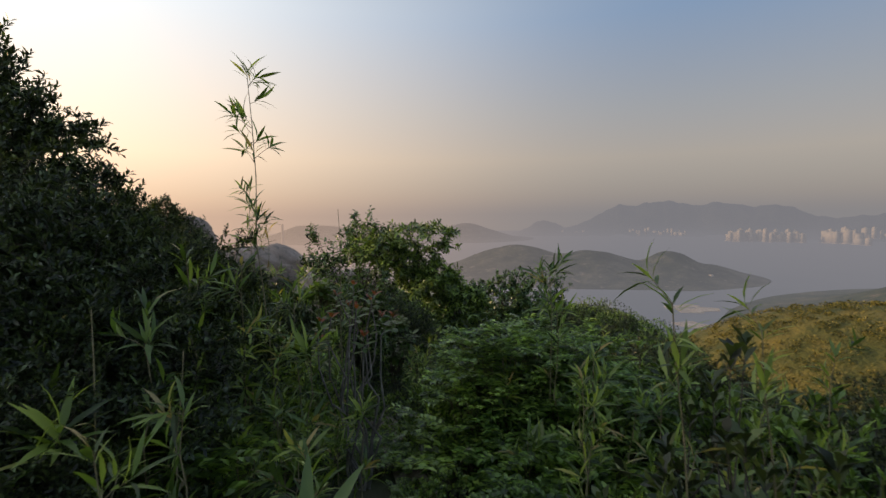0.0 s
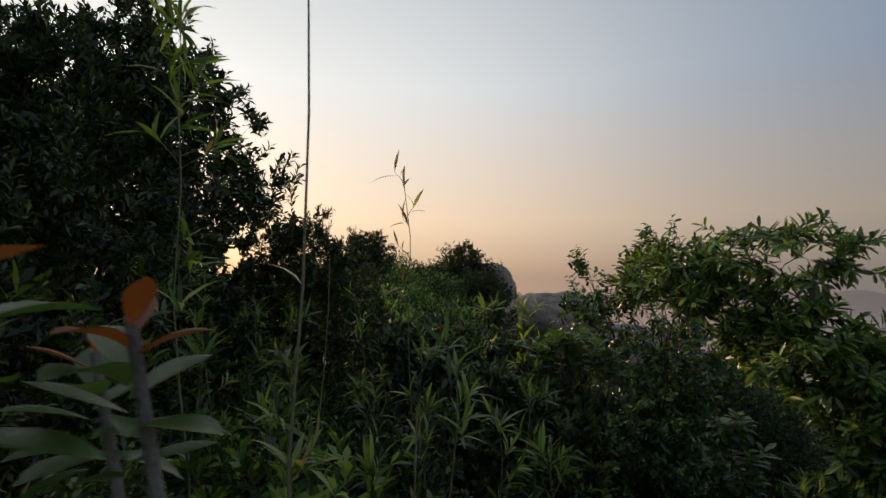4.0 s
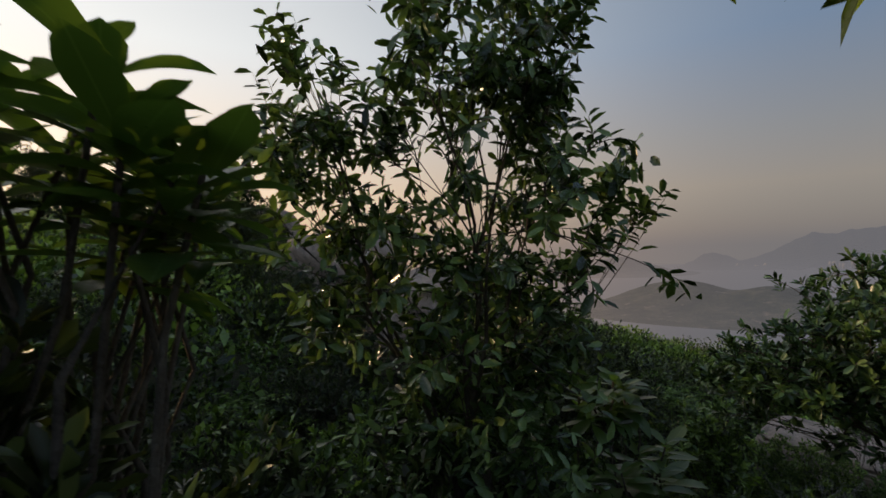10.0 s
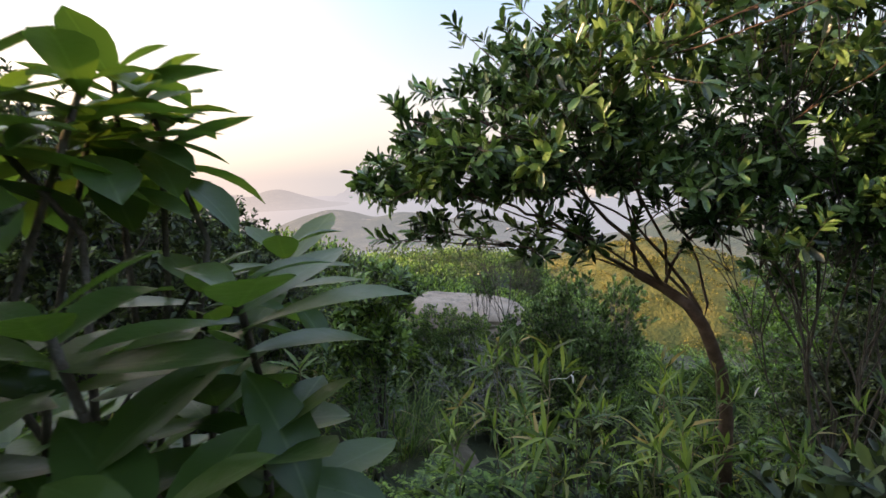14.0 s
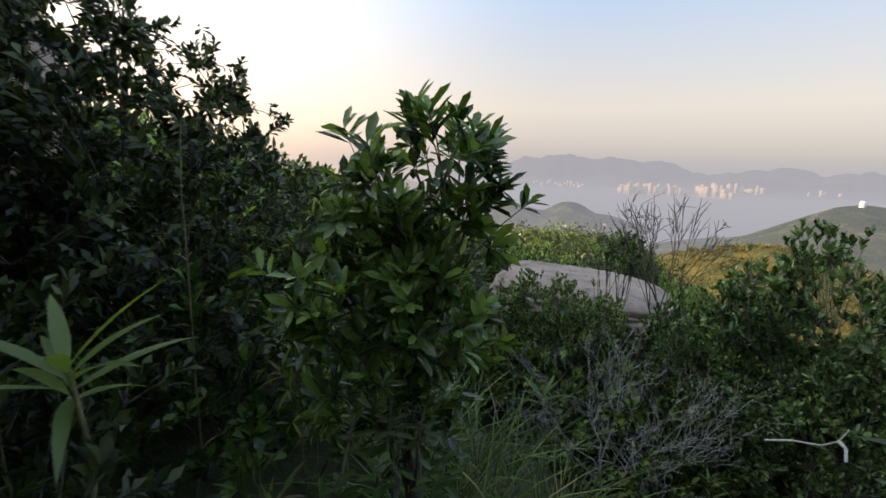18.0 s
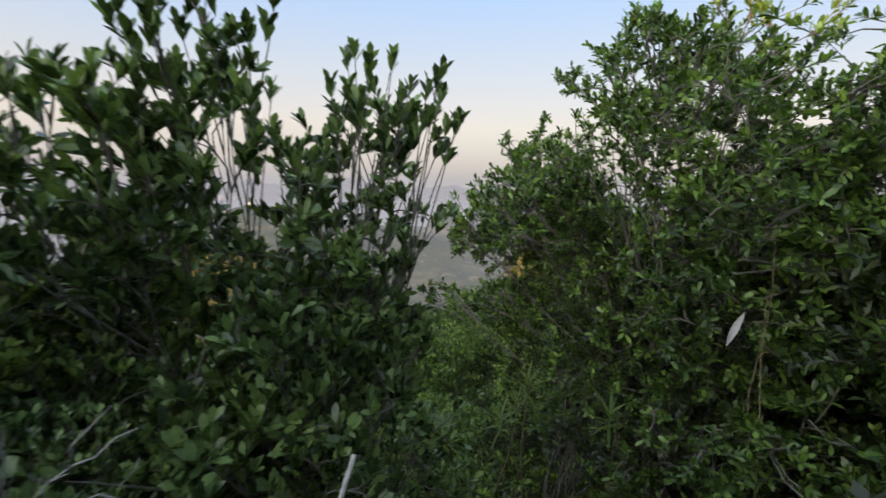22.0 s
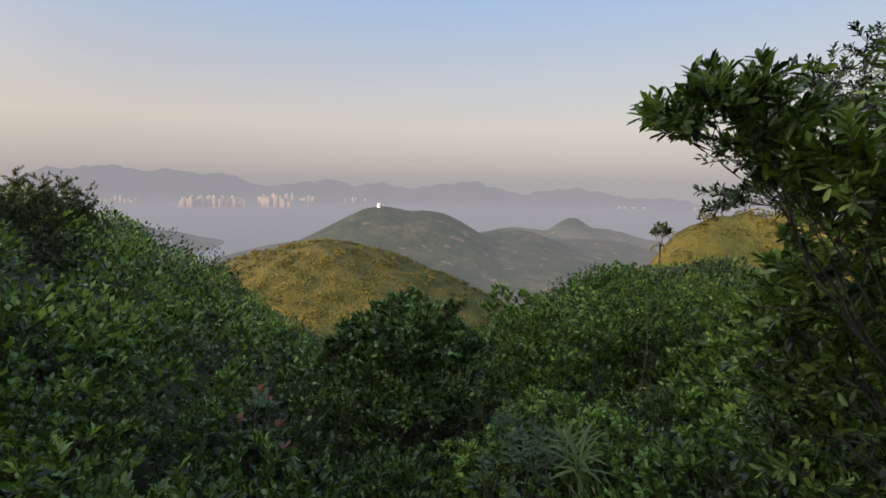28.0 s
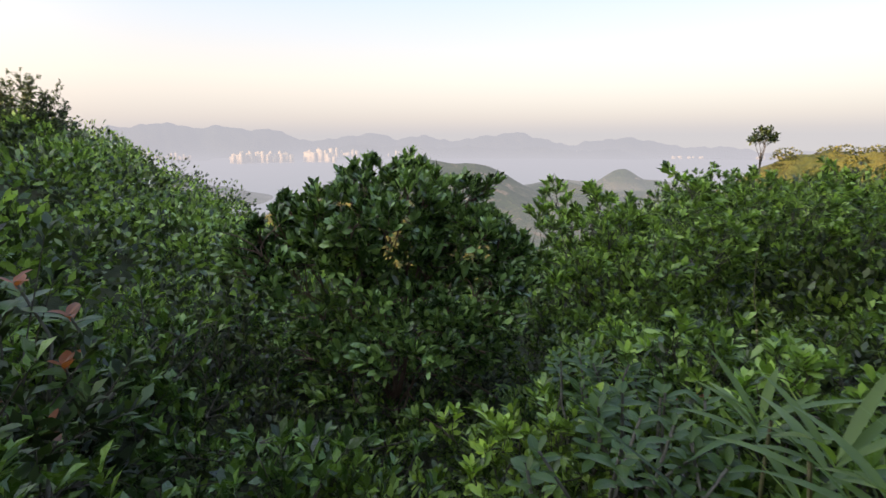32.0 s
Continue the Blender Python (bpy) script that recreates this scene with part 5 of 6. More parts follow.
def off_trail(x, y):
    best = 1e9
    for (ax, ay), (bx, by) in zip(TRAIL, TRAIL[1:]):
        s = max(0.0, min(1.0, ((x - ax) * (bx - ax) + (y - ay) * (by - ay)) / ((bx - ax) ** 2 + (by - ay) ** 2)))
        best = min(best, math.hypot(x - ax - s * (bx - ax), y - ay - s * (by - ay)))
    return best


trail_v = []
for (ax, ay), (bx, by) in zip(TRAIL, TRAIL[1:]):
    for q_ in np.linspace(0, 1, 8, endpoint=False):
        nx_, ny_ = unit(np.array([by - ay, ax - bx]))
        wd_ = 0.21 + 0.05 * math.sin(9 * (ax + q_ * (bx - ax)) + 5 * (ay + q_ * (by - ay)))
        for sd_ in (-1, -0.5, 0, 0.5, 1):
            px_, py_ = ax + q_ * (bx - ax) + sd_ * wd_ * nx_, ay + q_ * (by - ay) + sd_ * wd_ * ny_
            trail_v.append((px_, py_, gz(px_, py_) + 0.035 - 0.06 * abs(sd_) ** 3))
tn_ = len(trail_v) // 5
trail_f = [(5 * a_ + b_, 5 * a_ + b_ + 1, 5 * a_ + b_ + 6, 5 * a_ + b_ + 5) for a_ in range(tn_ - 1) for b_ in range(4)]
tagged(new("trail", quads("trail", trail_v, trail_f, EARTH, True)), "narrow trodden earth footpath through the scrub", "path", kind="structure")

low_bush = [woody("bush", 120 + i, (0, 0), [(0, 0, gz(0, 0) + q[2] * 0.85, *q, t)], 8, l, m, label=lab, n=9, run=0.06, trunk=0.014, lump=0.45, low=-0.6, spread=0.8, up=0.5, group="hillside scrub", twig_points=2) for i, (q, t, l, m, lab) in enumerate((
    ((0.55, 0.55, 0.5), 150, (0.072, 0.03), SHRUB, "low dense bush with small oval leaves"),
    ((0.6, 0.5, 0.45), 140, (0.075, 0.027), SHRUB_LIGHT, "low light-green bush on the slope"),
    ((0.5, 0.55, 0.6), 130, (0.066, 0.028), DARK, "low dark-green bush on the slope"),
    ((0.65, 0.6, 0.55), 160, (0.07, 0.031), SHRUB, "low spreading bush with glossy leaves")))]
ferny = [fern_bush(140 + i, 0.5, f, "low bush with feathered leaf sprays", m, h, "hillside scrub") for i, (f, m, h) in enumerate(((48, FERN, 0.55), (42, SHRUB_LIGHT, 0.45)))]
tufts = [grass_clump(150 + i, "clump of long arching grass blades", b, l, w, group="grass along the path") for i, (b, l, w) in enumerate(((45, 0.6, 0.008), (36, 0.75, 0.011), (55, 0.45, 0.006)))]
grey = bare_tree(303, 1.35, "tangle of dead grey twigs in a bush", DEADWOOD, 0.9, 3, "dead_shrub", 0.008)
put(grey, 1.65, 14.4)
for bx_, by_, bt_, bs_ in ((1.75, 14.75, 0.0, 1.15), (2.1, 14.55, 2.0, 1.1), (1.45, 15.0, 3.3, 0.95), (2.5, 14.1, 1.2, 0.8), (1.9, 14.05, 4.0, 1.0), (3.1, 15.2, 5.0, 1.1), (2.3, 15.4, 0.7, 0.85), (3.5, 15.5, 2.5, 1.3)):
    again(low_bush[(int(bx_ * 10) % 2) * 3], bx_, by_, bt_, bs_)
for x_, y_, t_, s_ in ((1.3, 15.5, 5.4, 1.0), (0.15, 14.45, 1.4, 0.9), (-0.15, 14.8, 3.4, 0.95)):
    again(low_bush[(0, 1)[int(t_) % 2]], x_, y_, t_, s_)
again(grey, 1.55, 13.75, 2.0, 1.05)
again(grey, 1.8, 13.65, 1.0, 1.0)
again(grey, 2.05, 13.9, 0.4, 1.0)
first = set()
rng = np.random.default_rng(77)
taken = []


def scatter(kinds, weights, x0, x1, y0, y1, tries, gap, clear, keep, smin=0.75, smax=1.2):
    n = 0
    for _ in range(tries):
        x, y = rng.uniform(x0, x1), rng.uniform(y0, y1)
        d = off_trail(x, y)
        if d < clear or not keep(x, y, d):
            continue
        if any((x - a) ** 2 + (y - b) ** 2 < gap * gap for a, b, g in taken if g == gap):
            continue
        taken.append((x, y, gap))
        ob = kinds[int(rng.choice(len(kinds), p=weights))]
        s, t = rng.uniform(smin, smax), rng.uniform(0, 6.28)
        if clear == 0.0 and d < 0.32:
            s *= 0.6
        if 0.35 < x < 1.75 and 12.95 < y < 15.1:
            continue
        # bushes on this shaded stretch get darker leaves, shade put into colour
        shade_by_leaf = 5.4 < y < 9.9 and x < 2.6
        if shade_by_leaf and ob in (low_bush[1], low_bush[3], ferny[0], ferny[1]):
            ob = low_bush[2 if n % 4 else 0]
        if ob.name in first:
            again(ob, x, y, t, s, 0.05)
        else:
            put(ob, x, y, t, s, 0.05)
            first.add(ob.name)
        n += 1
    return n


def in_view(x, y):
    """The side of the hill that the walk looks over."""
    return not (y < 0.2 or (x > 2 and y < 11 - 0.0 * x and x * 0.9 + 2 > y + 4))


def not_rock(x, y):
    return not (-0.5 < x < 1.35 and 12.8 < y < 14.6) and math.hypot(x - 2.7, y - 16.3) > 1.25 and math.hypot(x + 3.5, y - 14.9) > 1.9


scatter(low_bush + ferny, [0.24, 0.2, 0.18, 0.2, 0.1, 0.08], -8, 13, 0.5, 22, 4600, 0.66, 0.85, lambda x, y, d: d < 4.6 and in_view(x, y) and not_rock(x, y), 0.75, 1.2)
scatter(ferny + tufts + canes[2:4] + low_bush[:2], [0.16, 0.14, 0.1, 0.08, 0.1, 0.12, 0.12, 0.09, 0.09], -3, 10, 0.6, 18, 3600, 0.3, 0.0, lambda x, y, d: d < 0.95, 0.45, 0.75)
scatter(canes, [0.26, 0.2, 0.24, 0.2, 0.1], -3.4, 2.6, 1.0, 8.0, 1500, 0.28, 0.5, lambda x, y, d: d < 3.2 and (x > -1.6 or y > 3.6), 0.7, 1.1)
scatter(canes, [0.26, 0.2, 0.24, 0.2, 0.1], -2.0, 2.2, 11.0, 14.5, 260, 0.45, 0.55, lambda x, y, d: d < 2.2, 0.6, 0.95)

# leafy plants close to the path, one by one
for x_, y_, t_, s_ in ((8.2, 16.0, 0.5, 1.0), (7.2, 16.2, 1.4, 1.1), (8.1, 17.3, 4.1, 1.15), (6.2, 16.1, 3.3, 1.1), (7.6, 16.8, 2.2, 1.15)):
    again(low_bush[(0, 3, 2)[int(t_) % 3]], x_, y_, t_, s_)
tall_fern = fern_bush(146, 0.5, 120, "tall light-green bush with feathered leaf sprays", SHRUB_LIGHT, 1.2, "hillside scrub")
put(tall_fern, 0.42, 3.85)
for x_, y_, t_, s_ in ((0.3, 15.3, 1.1, 0.6), (0.75, 15.6, 3.2, 0.7), (0.2, 15.8, 4.4, 0.8), (1.25, 16.0, 0.4, 0.6)):
    again(tall_fern, x_, y_, t_, s_)
for x_, y_, t_, s_ in ((0.9, 3.75, 1.1, 0.95), (0.75, 4.4, 2.1, 1.05), (1.35, 4.2, 3.1, 1.0), (1.3, 3.3, 4.1, 0.85), (0.3, 4.6, 5.1, 0.95)):
    again(tall_fern, x_, y_, t_, s_)
for x_, y_, t_, s_ in ((2.2, 6.6, 0.3, 1.9), (2.3, 5.45, 1.3, 1.55), (2.35, 4.8, 2.3, 1.35), (1.85, 7.2, 3.3, 2.1), (1.3, 7.2, 4.3, 1.9), (2.8, 7.4, 5.3, 2.0), (3.0, 6.0, 0.9, 1.6)):
    again(dark_pair, x_, y_, t_, s_ * 0.46)
# these near-black bushes carry the tall shrub's shade in their leaf colour
for x_, y_, t_, s_ in ((-1.45, 1.9, 0.3, 1.35), (-2.1, 2.7, 1.3, 1.7), (-1.75, 3.0, 2.3, 1.5), (-1.3, 1.2, 3.3, 1.0), (-2.4, 1.9, 4.3, 1.7), (-1.85, 2.3, 5.3, 1.6), (-2.6, 3.5, 0.8, 1.7), (-3.0, 2.6, 2.8, 1.9)):
    again(big_left, x_, y_, t_, s_ * 0.29)
for ob_, x_, y_, t_, s_ in ((ferny[1], 0.25, 3.7, 0.3, 1.25), (ferny[0], 0.62, 3.45, 1.9, 1.2), (ferny[1], 0.85, 4.2, 3.1, 1.35), (ferny[0], 0.75, 2.9, 4.4, 1.0), (ferny[1], 1.2, 3.3, 5.1, 1.3), (low_bush[1], 0.2, 4.5, 2.0, 1.0),
                            (low_bush[0], 0.9, 7.6, 0.5, 1.25), (low_bush[3], 1.4, 8.2, 2.5, 1.25), (low_bush[0], 1.9, 8.9, 4.5, 1.25), (low_bush[1], 1.3, 9.3, 1.5, 1.3), (low_bush[3], 0.7, 6.6, 3.5, 1.3), (low_bush[2], 2.3, 8.0, 3.9, 1.25),
                            (ferny[1], 0.55, 10.4, 0.0, 1.0), (ferny[0], 0.35, 10.9, 1.0, 1.0), (low_bush[1], 0.7, 11.0, 2.0, 0.7), (ferny[1], 0.85, 10.7, 3.0, 1.1), (ferny[0], 0.4, 9.9, 4.0, 1.0), (low_bush[1], 1.1, 11.4, 5.0, 0.8),
                            (ferny[1], 0.2, 11.6, 0.7, 0.8), (ferny[0], 1.35, 11.9, 1.7, 1.0), (ferny[1], 1.6, 11.4, 2.7, 1.1), (low_bush[1], 2.0, 11.8, 3.7, 0.9)):
    again(ob_, x_, y_, t_, s_)
for x_, y_, t_, s_ in ((3.3, 12.5, 0.0, 0.8), (3.5, 12.3, 1.0, 0.9), (3.0, 12.2, 2.0, 0.9), (2.7, 12.1, 3.0, 0.8), (3.8, 12.35, 4.0, 0.8), (0.3, 13.3, 1.0, 1.0), (0.55, 13.6, 2.2, 1.1), (0.2, 13.9, 3.3, 1.0), (0.7, 10.2, 0.4, 0.9), (0.95, 10.9, 1.4, 0.9), (8.1, 14.1, 1.1, 0.8), (7.9, 13.9, 2.1, 0.8)):
    again(tufts[1], x_, y_, t_, s_)
for k_, (x_, y_) in enumerate(((0.4, 9.8), (0.55, 10.1), (0.75, 10.3), (0.4, 10.5), (0.95, 10.5), (0.65, 10.75), (0.25, 11.2), (0.55, 11.35), (0.9, 11.2), (1.15, 11.05), (1.4, 11.4), (0.85, 11.75), (1.2, 11.75), (1.6, 11.8), (0.45, 10.9), (1.5, 11.0), (1.9, 11.5),
                               (-0.2, 13.5), (0.1, 13.9), (-0.1, 14.3), (0.3, 14.4), (-0.5, 13.9), (-0.4, 14.6))):
    again(canes[(k_ % 2) if k_ < 17 else 2 + k_ % 2], x_, y_, k_ * 1.9, 0.8 + 0.1 * (k_ % 4))
for k_, (x_, y_) in enumerate(((0.35, 14.55), (0.15, 14.9), (0.6, 15.2), (0.85, 15.35), (0.0, 14.3), (0.45, 14.85), (1.05, 15.6), (-0.25, 14.6), (0.7, 14.95))):
    again(canes[k_ % 2], x_, y_, k_ * 2.3, 0.85 + 0.07 * (k_ % 3))
for k_, (x_, y_) in enumerate(((0.75, 13.2), (0.95, 13.35), (0.6, 13.45), (1.15, 13.5), (0.45, 13.15), (1.3, 13.75), (0.85, 13.7))):
    again(tufts[k_ % 2], x_, y_, k_ * 2.1, 0.75)

for k_, (x_, y_) in enumerate(((1.2, 10.15), (1.45, 10.2), (1.65, 10.3), (1.25, 10.4), (1.7, 10.6), (1.35, 10.75), (1.6, 10.8), (1.1, 10.65), (1.85, 10.45), (1.0, 10.3), (1.5, 10.0), (1.8, 10.1))):
    again(canes[k_ % 2], x_, y_, k_ * 1.3, 0.8 + 0.08 * (k_ % 4))
for x_, y_, t_, s_ in ((2.3, 3.4, 0.2, 0.62), (2.9, 4.0, 1.2, 0.6), (1.95, 3.9, 2.2, 0.58), (3.4, 3.5, 3.2, 0.66), (2.7, 2.9, 4.2, 0.58)):
    again(dark_pair, x_, y_, t_, s_)
for x_, y_, t_, s_ in ((1.7, 2.9, 0.5, 1.25), (2.1, 2.4, 1.5, 1.3), (1.5, 3.4, 2.5, 1.2), (2.5, 3.1, 3.5, 1.45), (1.9, 3.2, 4.5, 1.3)):
    again(low_bush[int(t_) % 2], x_, y_, t_, s_)

# far scrub on the slopes, too many to count
def scrub_cover(name, label, count, r0, r1, a0, a1, leaves, leaf, material, seed, lift=0.5, radius=0.8, clear=4.3):
    rng = np.random.default_rng(seed)
    r = r0 + (r1 - r0) * rng.uniform(0, 1, count) ** 0.7
    a = np.radians(rng.uniform(a0, a1, count))
    x, y = 4 - np.sin(a) * r, 12 + np.cos(a) * r
    if r0 < 20:
        ok = np.array([off_trail(u, v) > clear for u, v in zip(x, y)])
        x, y = x[ok], y[ok]
        count = len(x)
    z = ground_z(x, y)
    k = rng.uniform(0.6, 1.5, count) * radius
    w = unit(rng.normal(0, 1, (count, leaves, 3)))
    w[..., 2] = np.abs(w[..., 2]) * 1.1 - 0.15
    p = np.stack([x, y, z + lift * 0.5], -1)[:, None] + w * k[:, None, None] * rng.uniform(0.75, 1.08, (count, leaves, 1)) * np.array([1, 1, 0.85])
    d = unit(w + rng.normal(0, 0.5, w.shape) + np.array([0, 0, 0.3]))
    hp = Heap()
    n = count * leaves
    hp.leaves(p.reshape(-1, 3), d.reshape(-1, 3), unit(w + rng.normal(0, 0.5, w.shape)).reshape(-1, 3), leaf * rng.uniform(0.6, 1.3, n), leaf * 0.5, 0.5, 0.2, 0.1)
    ob = new(name, hp.mesh(name, material))
    return tagged(ob, label, "scrub", kind="stuff")


for k, (share, mat, size) in enumerate(((530, SHRUB, 0.115), (290, SHRUB_LIGHT, 0.12), (380, DARK, 0.11))):
    scrub_cover("scrub", "dense evergreen scrub over the slope", share, 0, 24, -125, 100, 520, size, mat, 61 + 10 * k, 0.5, 0.72)
scrub_cover("scrub", "evergreen scrub on the slope behind the path", 380, 0, 24, 100, 235, 120, 0.18, SHRUB, 67, 0.5, 0.72)
scrub_cover("scrub", "dense evergreen scrub down the valley", 700, 20, 48, -180, 180, 190, 0.17, SHRUB, 62, 0.6, 1.0)
scrub_cover("scrub", "dark evergreen scrub down the valley", 600, 20, 48, -180, 180, 190, 0.17, DARK, 66, 0.7, 1.05)
scrub_cover("scrub", "wooded lower slopes of the valley", 1500, 45, 130, -180, 180, 60, 0.6, SHRUB, 63, 0.8, 2.0)
scrub_hill_z = hill_tops["scrub_hill"]
rng = np.random.default_rng(64)
n_cl = 3400
ang, rad = rng.uniform(0, 6.28, n_cl), 120 * np.sqrt(rng.uniform(0, 1, n_cl))
hx, hy = 4 + math.sin(radians(47)) * 165 + np.cos(ang) * rad, 12 + math.cos(radians(47)) * 165 + np.sin(ang) * rad
hz = scrub_hill_z(hx, hy)
w = unit(rng.normal(0, 1, (n_cl, 46, 3)))
w[..., 2] = np.abs(w[..., 2])
pp = np.stack([hx, hy, hz - 0.2], -1)[:, None] + w * (rng.uniform(0.8, 1.9, n_cl)[:, None, None]) * np.array([1, 1, 0.7])
hp = Heap()
hp.leaves(pp.reshape(-1, 3), unit(w + rng.normal(0, 0.5, w.shape)).reshape(-1, 3), unit(w + rng.normal(0, 0.4, w.shape)).reshape(-1, 3), rng.uniform(0.4, 0.8, n_cl * 46), 0.36, 0.5, 0.2, 0.1)
tagged(new("hill_scrub", hp.mesh("hill_scrub", HILL_LEAF)), "golden-green scrub clumps over a sunlit hill", "scrub", kind="stuff")

knoll_z = hill("scrub_knoll", "rounded knoll of golden sunlit bushes", -97, 62, [(4, 0, -11.5, 12, 9), (-5, 1, -12.2, 10, 8), (-12, 1, -13.0, 9, 8), (12, 0, -10.9, 12, 9)], 30, HILL_NEAR, 31, (40, 90), 0.04, -34)
ang, rad = rng.uniform(0, 6.28, 420), 22 * np.sqrt(rng.uniform(0, 1, 420))
hx, hy = 4 + math.sin(radians(97)) * 62 + np.cos(ang) * rad, 12 + math.cos(radians(97)) * 62 + np.sin(ang) * rad
w = unit(rng.normal(0, 1, (420, 110, 3)))
w[..., 2] = np.abs(w[..., 2])
pp = np.stack([hx, hy, knoll_z(hx, hy) - 0.1], -1)[:, None] + w * (rng.uniform(0.7, 1.3, 420)[:, None, None]) * np.array([1, 1, 0.75])
hp = Heap()
hp.leaves(pp.reshape(-1, 3), unit(w + rng.normal(0, 0.5, w.shape)).reshape(-1, 3), unit(w + rng.normal(0, 0.4, w.shape)).reshape(-1, 3), rng.uniform(0.18, 0.36, 420 * 110), 0.16, 0.5, 0.2, 0.1)
tagged(new("hill_scrub", hp.mesh("hill_scrub", HILL_LEAF)), "golden sunlit bushes crowded on a knoll", "scrub", kind="stuff")

# ---------------------------------------------------------------- single plants and small things
put(rosette(501, 0.62, "strap-leaved plant with a fan of pointed leaves", 9, 0.34, 0.045), -0.36, 1.15)
put(rosette(502, 1.02, "strap-leaved plant with a fan of pointed leaves", 12, 0.28, 0.03), -0.52, 12.3)
put(rosette(503, 0.5, "strap-leaved plant with a fan of pointed leaves", 11, 0.2, 0.028), 0.02, 12.6)
put(rosette(504, 1.66, "narrow-leaved rosette among bushes", 22, 0.22, 0.019, GRASS), 5.5, 13.1)
put(rosette(505, 1.36, "narrow-leaved rosette among bushes", 22, 0.22, 0.018, GRASS), 5.45, 13.3)
put(rosette(514, 1.5, "narrow-leaved rosette among bushes", 20, 0.2, 0.018, GRASS), 5.75, 13.2)
put(rosette(515, 1.25, "narrow-leaved rosette among bushes", 20, 0.2, 0.018, GRASS), 4.75, 12.55)
put(rosette(506, 0.8, "strap-leaved plant with a fan of pointed leaves", 14, 0.26, 0.032), 6.6, 15.6)
put(rosette(507, 1.08, "bamboo shoot with long bright leaves", 14, 0.3, 0.03), 8.66, 14.58)
put(rosette(512, 1.1, "bamboo shoot with long bright leaves", 14, 0.28, 0.03), 8.9, 14.72)
put(rosette(513, 1.05, "bamboo shoot with long bright leaves", 13, 0.28, 0.028), 8.42, 14.5)
put(rosette(508, 0.8, "strap-leaved plant with a fan of pointed leaves", 12, 0.26, 0.03), 1.15, 1.9)
put(rosette(509, 0.85, "bamboo shoot with long bright leaves", 12, 0.24, 0.03), 0.85, 11.65)
put(rosette(510, 0.6, "bamboo shoot with long bright leaves", 12, 0.24, 0.03), 1.3, 14.2)
put(bamboo(511, 1.75, "bamboo cane with a bushy leafy top", tufts=14, bare=0.72, leaf=(0.18, 0.02)), 0.82, 3.42)
put(bamboo(512, 1.92, "bamboo cane with dark leaves against the sky", tufts=12, bare=0.62, leaf=(0.2, 0.028)), -2.10, 7.02)
put(bamboo(514, 1.85, "bamboo cane with dark leaves against the sky", tufts=9, bare=0.68, leaf=(0.18, 0.022)), -2.41, 6.95)
for i, (x, y, h, l) in enumerate(((-1.09, 1.4, 1.2, (0.03, 0.0)), (-0.95, 1.5, 1.05, (0.05, 0.1)), (-0.84, 12.5, 1.75, (0.05, 0.02)), (-0.58, 13.1, 1.6, (0.02, 0.05)), (-0.84, 3.77, 2.1, (0.0, 0.02)), (-1.9, 4.6, 1.6, (0.1, 0.0)), (-0.75, 3.9, 1.3, (0.05, 0.05)), (8.65, 14.22, 2.15, (0.14, -0.03)), (8.45, 14.3, 1.2, (-0.1, 0.1)), (10.4, 14.6, 1.5, (-0.25, 0.2)), (4.1, 12.0, 1.9, (0.1, 0.0)), (4.35, 11.95, 1.7, (-0.15, 0.05)))):
    put(dry_stalk(520 + i, h, "thin straight dried plant stalk", l, 0.0055 if h > 1.4 else 0.0045), x, y)
long_grass = grass_clump(541, "clump of long broad arching grass blades", 34, 1.25, 0.016, spread=0.7)
put(long_grass, 1.05, 10.0)
again(long_grass, 1.5, 9.75, 2.0, 0.9)
for x_, y_, t_, s_ in ((0.95, 13.3, 0.0, 0.7), (0.7, 13.5, 1.3, 0.75), (1.15, 13.6, 2.6, 0.65), (0.55, 13.2, 3.9, 0.65), (1.0, 13.95, 5.2, 0.7)):
    again(long_grass, x_, y_, t_, s_)
again(long_grass, 8.45, 14.2, 1.0, 1.0)
again(long_grass, 8.1, 14.0, 2.4, 1.1)
again(long_grass, 7.75, 13.8, 3.9, 1.0)
again(long_grass, 8.9, 13.6, 4.0, 0.8)
for x_, y_, t_, s_ in ((0.62, 13.75, 0.3, 0.8), (0.45, 13.95, 2.2, 0.85), (0.85, 14.75, 1.0, 0.75), (1.0, 15.05, 4.0, 0.7), (0.3, 13.55, 5.0, 0.75)):
    again(long_grass, x_, y_, t_, s_)
again(long_grass, 0.8, 14.05, 3.0, 0.7)
again(long_grass, 0.45, 14.5, 5.0, 0.65)
again(long_grass, 0.95, 15.2, 0.5, 0.8)
put(broadleaf(551, crown_points(hr, 14, 0.28, 0.24, 0.34, 1.4, 0.2, -0.8, 0.4), "leafy shrub with drooping dark green leaves", 9, 0.62, droop=0.35), 5.6, 12.78)
put(broadleaf(558, crown_points(hr, 9, 0.2, 0.2, 0.3, 1.3, 0.2, -0.8, 0.4), "leafy shrub with drooping dark green leaves", 8, 0.6, droop=0.3), 4.98, 12.18)
put(broadleaf(552, [(0, 0, 0.95), (0.15, 0.1, 0.8)], "shrub with orange-red young leaves at its tip", 11, 0.7, red=4), 7.6, 16.4)
put(broadleaf(553, [(0, 0, 0.9), (0.15, 0.1, 0.75), (-0.1, 0.1, 0.7)], "shrub with orange-red young leaves at its tip", 11, 0.55, red=3), 9.8, 14.95)
put(broadleaf(555, crown_points(hr, 18, 0.36, 0.3, 0.14, 1.0, 0.3, -0.3, 0.4), "low shrub with whorls of pale rounded leaves", 12, 0.46), 9.0, 14.98)
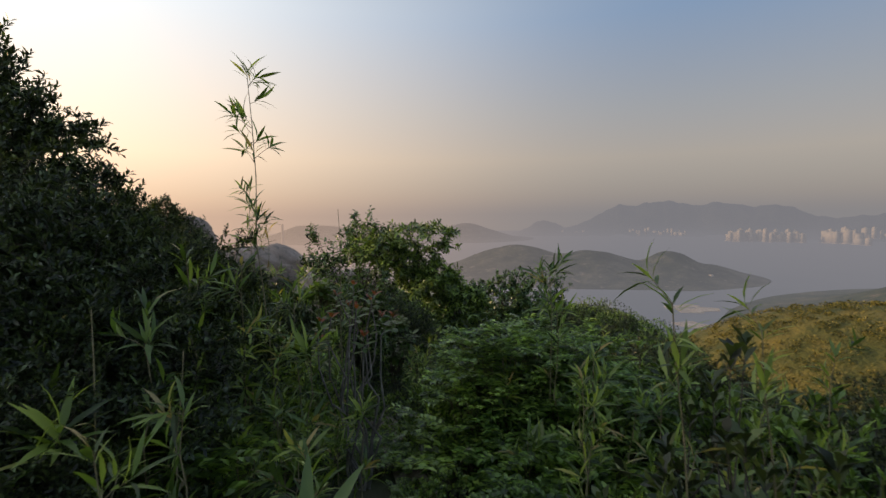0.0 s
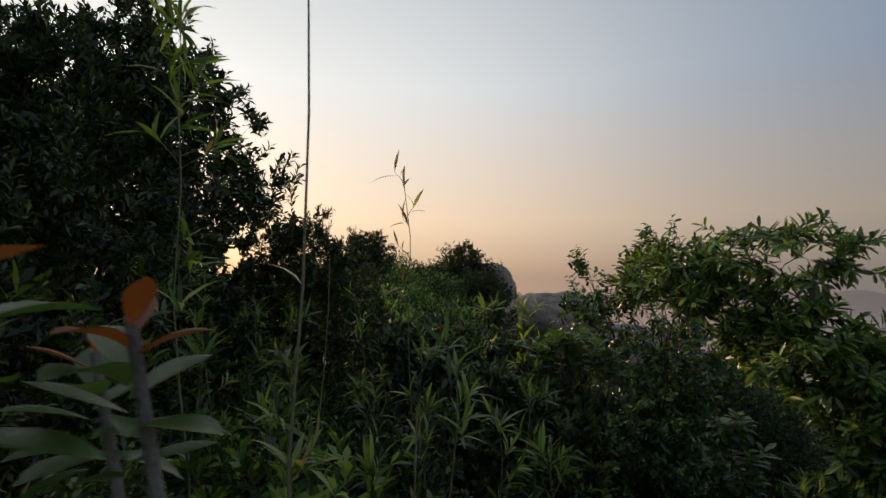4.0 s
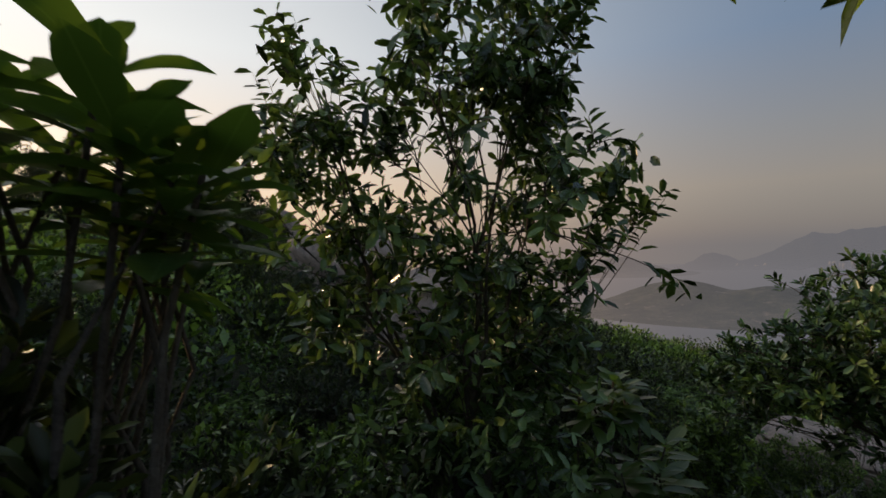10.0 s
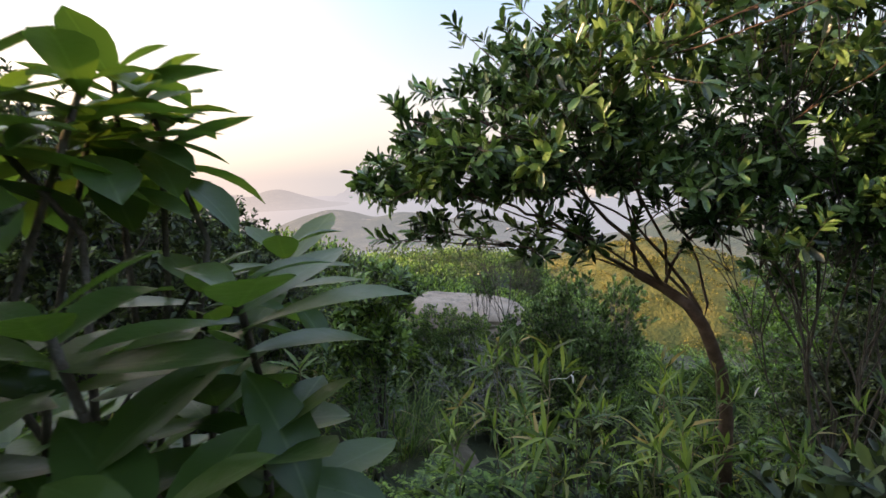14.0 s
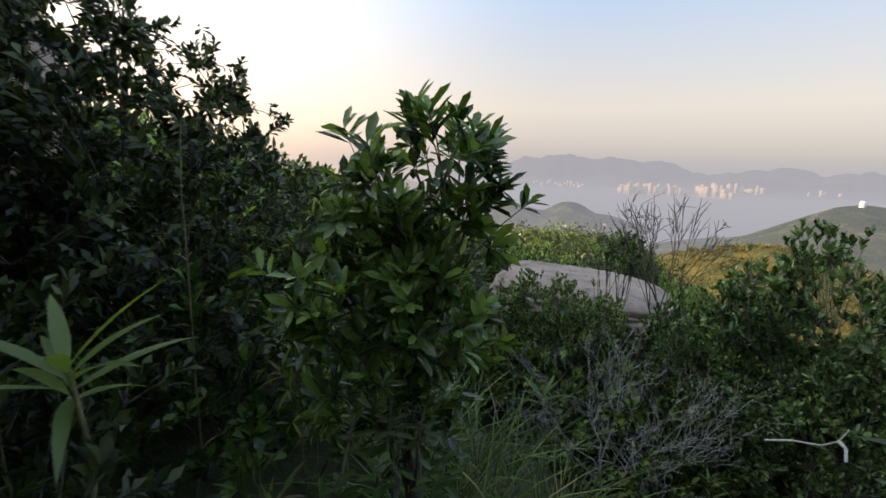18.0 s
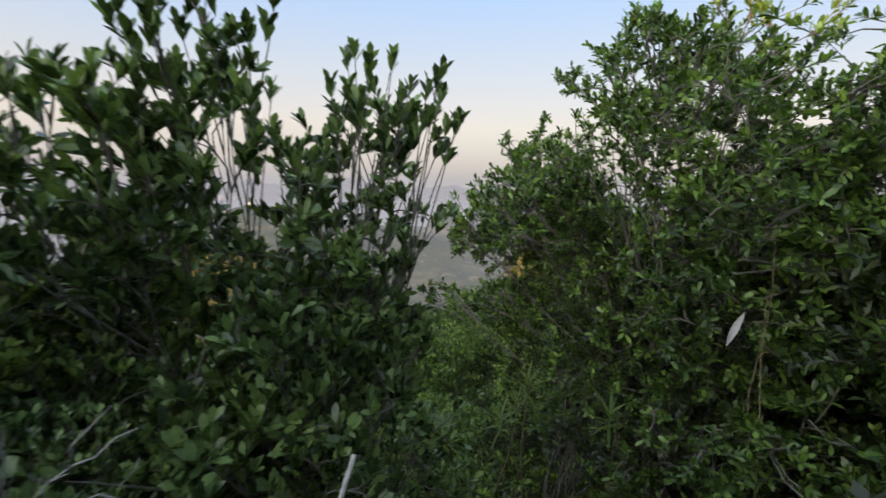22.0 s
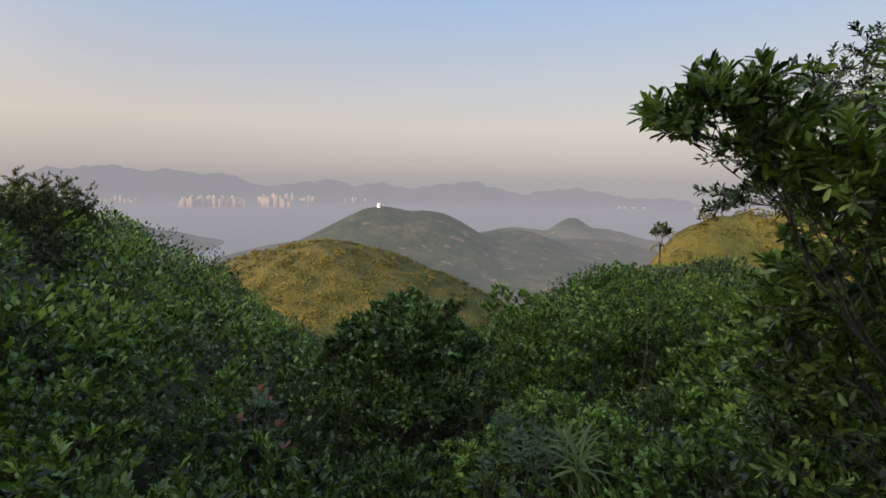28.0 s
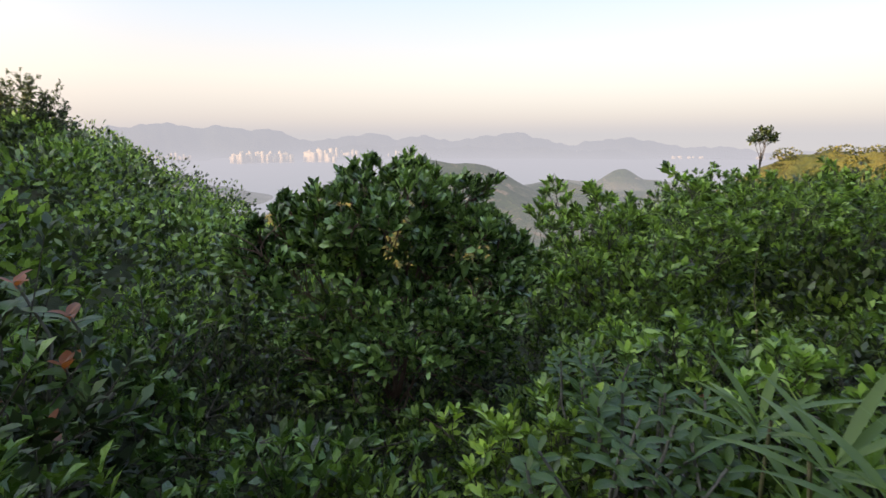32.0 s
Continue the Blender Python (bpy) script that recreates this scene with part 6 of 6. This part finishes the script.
put(broadleaf(556, crown_points(hr, 10, 0.3, 0.3, 0.14, 1.05, 0.3, -0.3, 0.4), "low shrub with whorls of pale rounded leaves", 12, 0.46), 9.55, 15.35)
put(broadleaf(557, [(0, 0, 1.3), (0.16, 0.1, 1.1), (-0.14, 0.12, 1.05), (0.05, -0.15, 1.0)], "tall leafy shoot with orange-red young leaves at its tip", 14, 0.75, red=4), 7.85, 16.95)
put(grass_clump(542, "few broad upright grass blades", 7, 1.35, 0.034, spread=0.16, droop=0.12), 8.87, 14.05)
put(broadleaf(554, crown_points(hr, 10, 0.4, 0.3, 0.2, 0.95, 0.2, -0.4, 0.4), "low shrub with rounded pale green leaves", 12, 0.42), 8.52, 15.0)

patch_a = np.linspace(0, 2 * math.pi, 28, endpoint=False)
patch_v, patch_f = [], []
for r_ in np.linspace(0.02, 1.0, 6):
    for a_ in patch_a:
        rr_ = r_ * (0.42 + 0.07 * math.sin(3 * a_) + 0.04 * math.sin(7 * a_ + 1))
        x_, y_ = 1.05 + 1.2 * rr_ * math.cos(a_), 13.85 + 2.2 * rr_ * math.sin(a_)
        patch_v.append((x_, y_, gz(x_, y_) + 0.04 - 0.06 * r_ ** 3))
for k_ in range(5):
    patch_f += [(k_ * 28 + q_, k_ * 28 + (q_ + 1) % 28, k_ * 28 + 28 + (q_ + 1) % 28, k_ * 28 + 28 + q_) for q_ in range(28)]
tagged(new("earth_patch", quads("earth_patch", patch_v, patch_f, EARTH, True)), "bare patch of trodden tan earth between grasses", "ground", kind="structure")
# bleached dead branch
dead = tagged(new("dead_branch"), "bleached dead branch lying in a bush", "branch")
for pts_, r_ in (([(2.36, 13.45, -4.86), (2.42, 13.34, -4.8), (2.47, 13.22, -4.76), (2.5, 13.16, -4.7), (2.54, 13.15, -4.63)], 0.006), ([(2.5, 13.16, -4.7), (2.485, 13.11, -4.71), (2.46, 13.08, -4.76)], 0.011)):
    hp = Heap()
    hp.tube(pts_, np.linspace(r_, r_ * 0.7, len(pts_)), 7)
    part("limb", hp.mesh("limb", PALE, True), dead)
# pale curled leaf that hangs in the dense tree
hp = Heap()
hp.leaves([(4.14, 12.1, -4.73)], [(-0.1, 0.45, -1.0)], [(-0.9, 0.5, 0.3)], 0.19, 0.03, 0.45, 0.6, 0.16, 8)
curl = new("dead_leaf", hp.mesh("dead_leaf", PALE, True))
tagged(curl, "pale curled dead leaf hanging in a tree", "leaf")

# small bushes that grow on the large boulder
for i in range(13):
    a, e = -1.9 + 0.17 * i, (0.15, 0.45, 0.75, 0.3, 1.0)[i % 5]
    d = np.array([math.cos(a) * math.cos(e), math.sin(a) * math.cos(e), math.sin(e)])
    q = d * (np.abs(d) ** 2.4).sum() ** (-1 / 2.4) * (1.5, 1.45, 1.5) * 0.98
    c = copy_thing((low_bush[0], low_bush[2], ferny[1])[i % 3], Matrix())
    s_ = 0.28 + 0.05 * (i % 4)
    c.matrix_basis = Matrix.Translation((-3.5 + q[0], 15.05 + q[1], -3.2 + q[2])) @ Matrix.Rotation(i * 1.3, 4, "Z") @ Matrix.Diagonal((s_, s_, s_, 1))
    tagged(c, "small bush rooted on a granite boulder", "shrub", "creepers on the boulder")
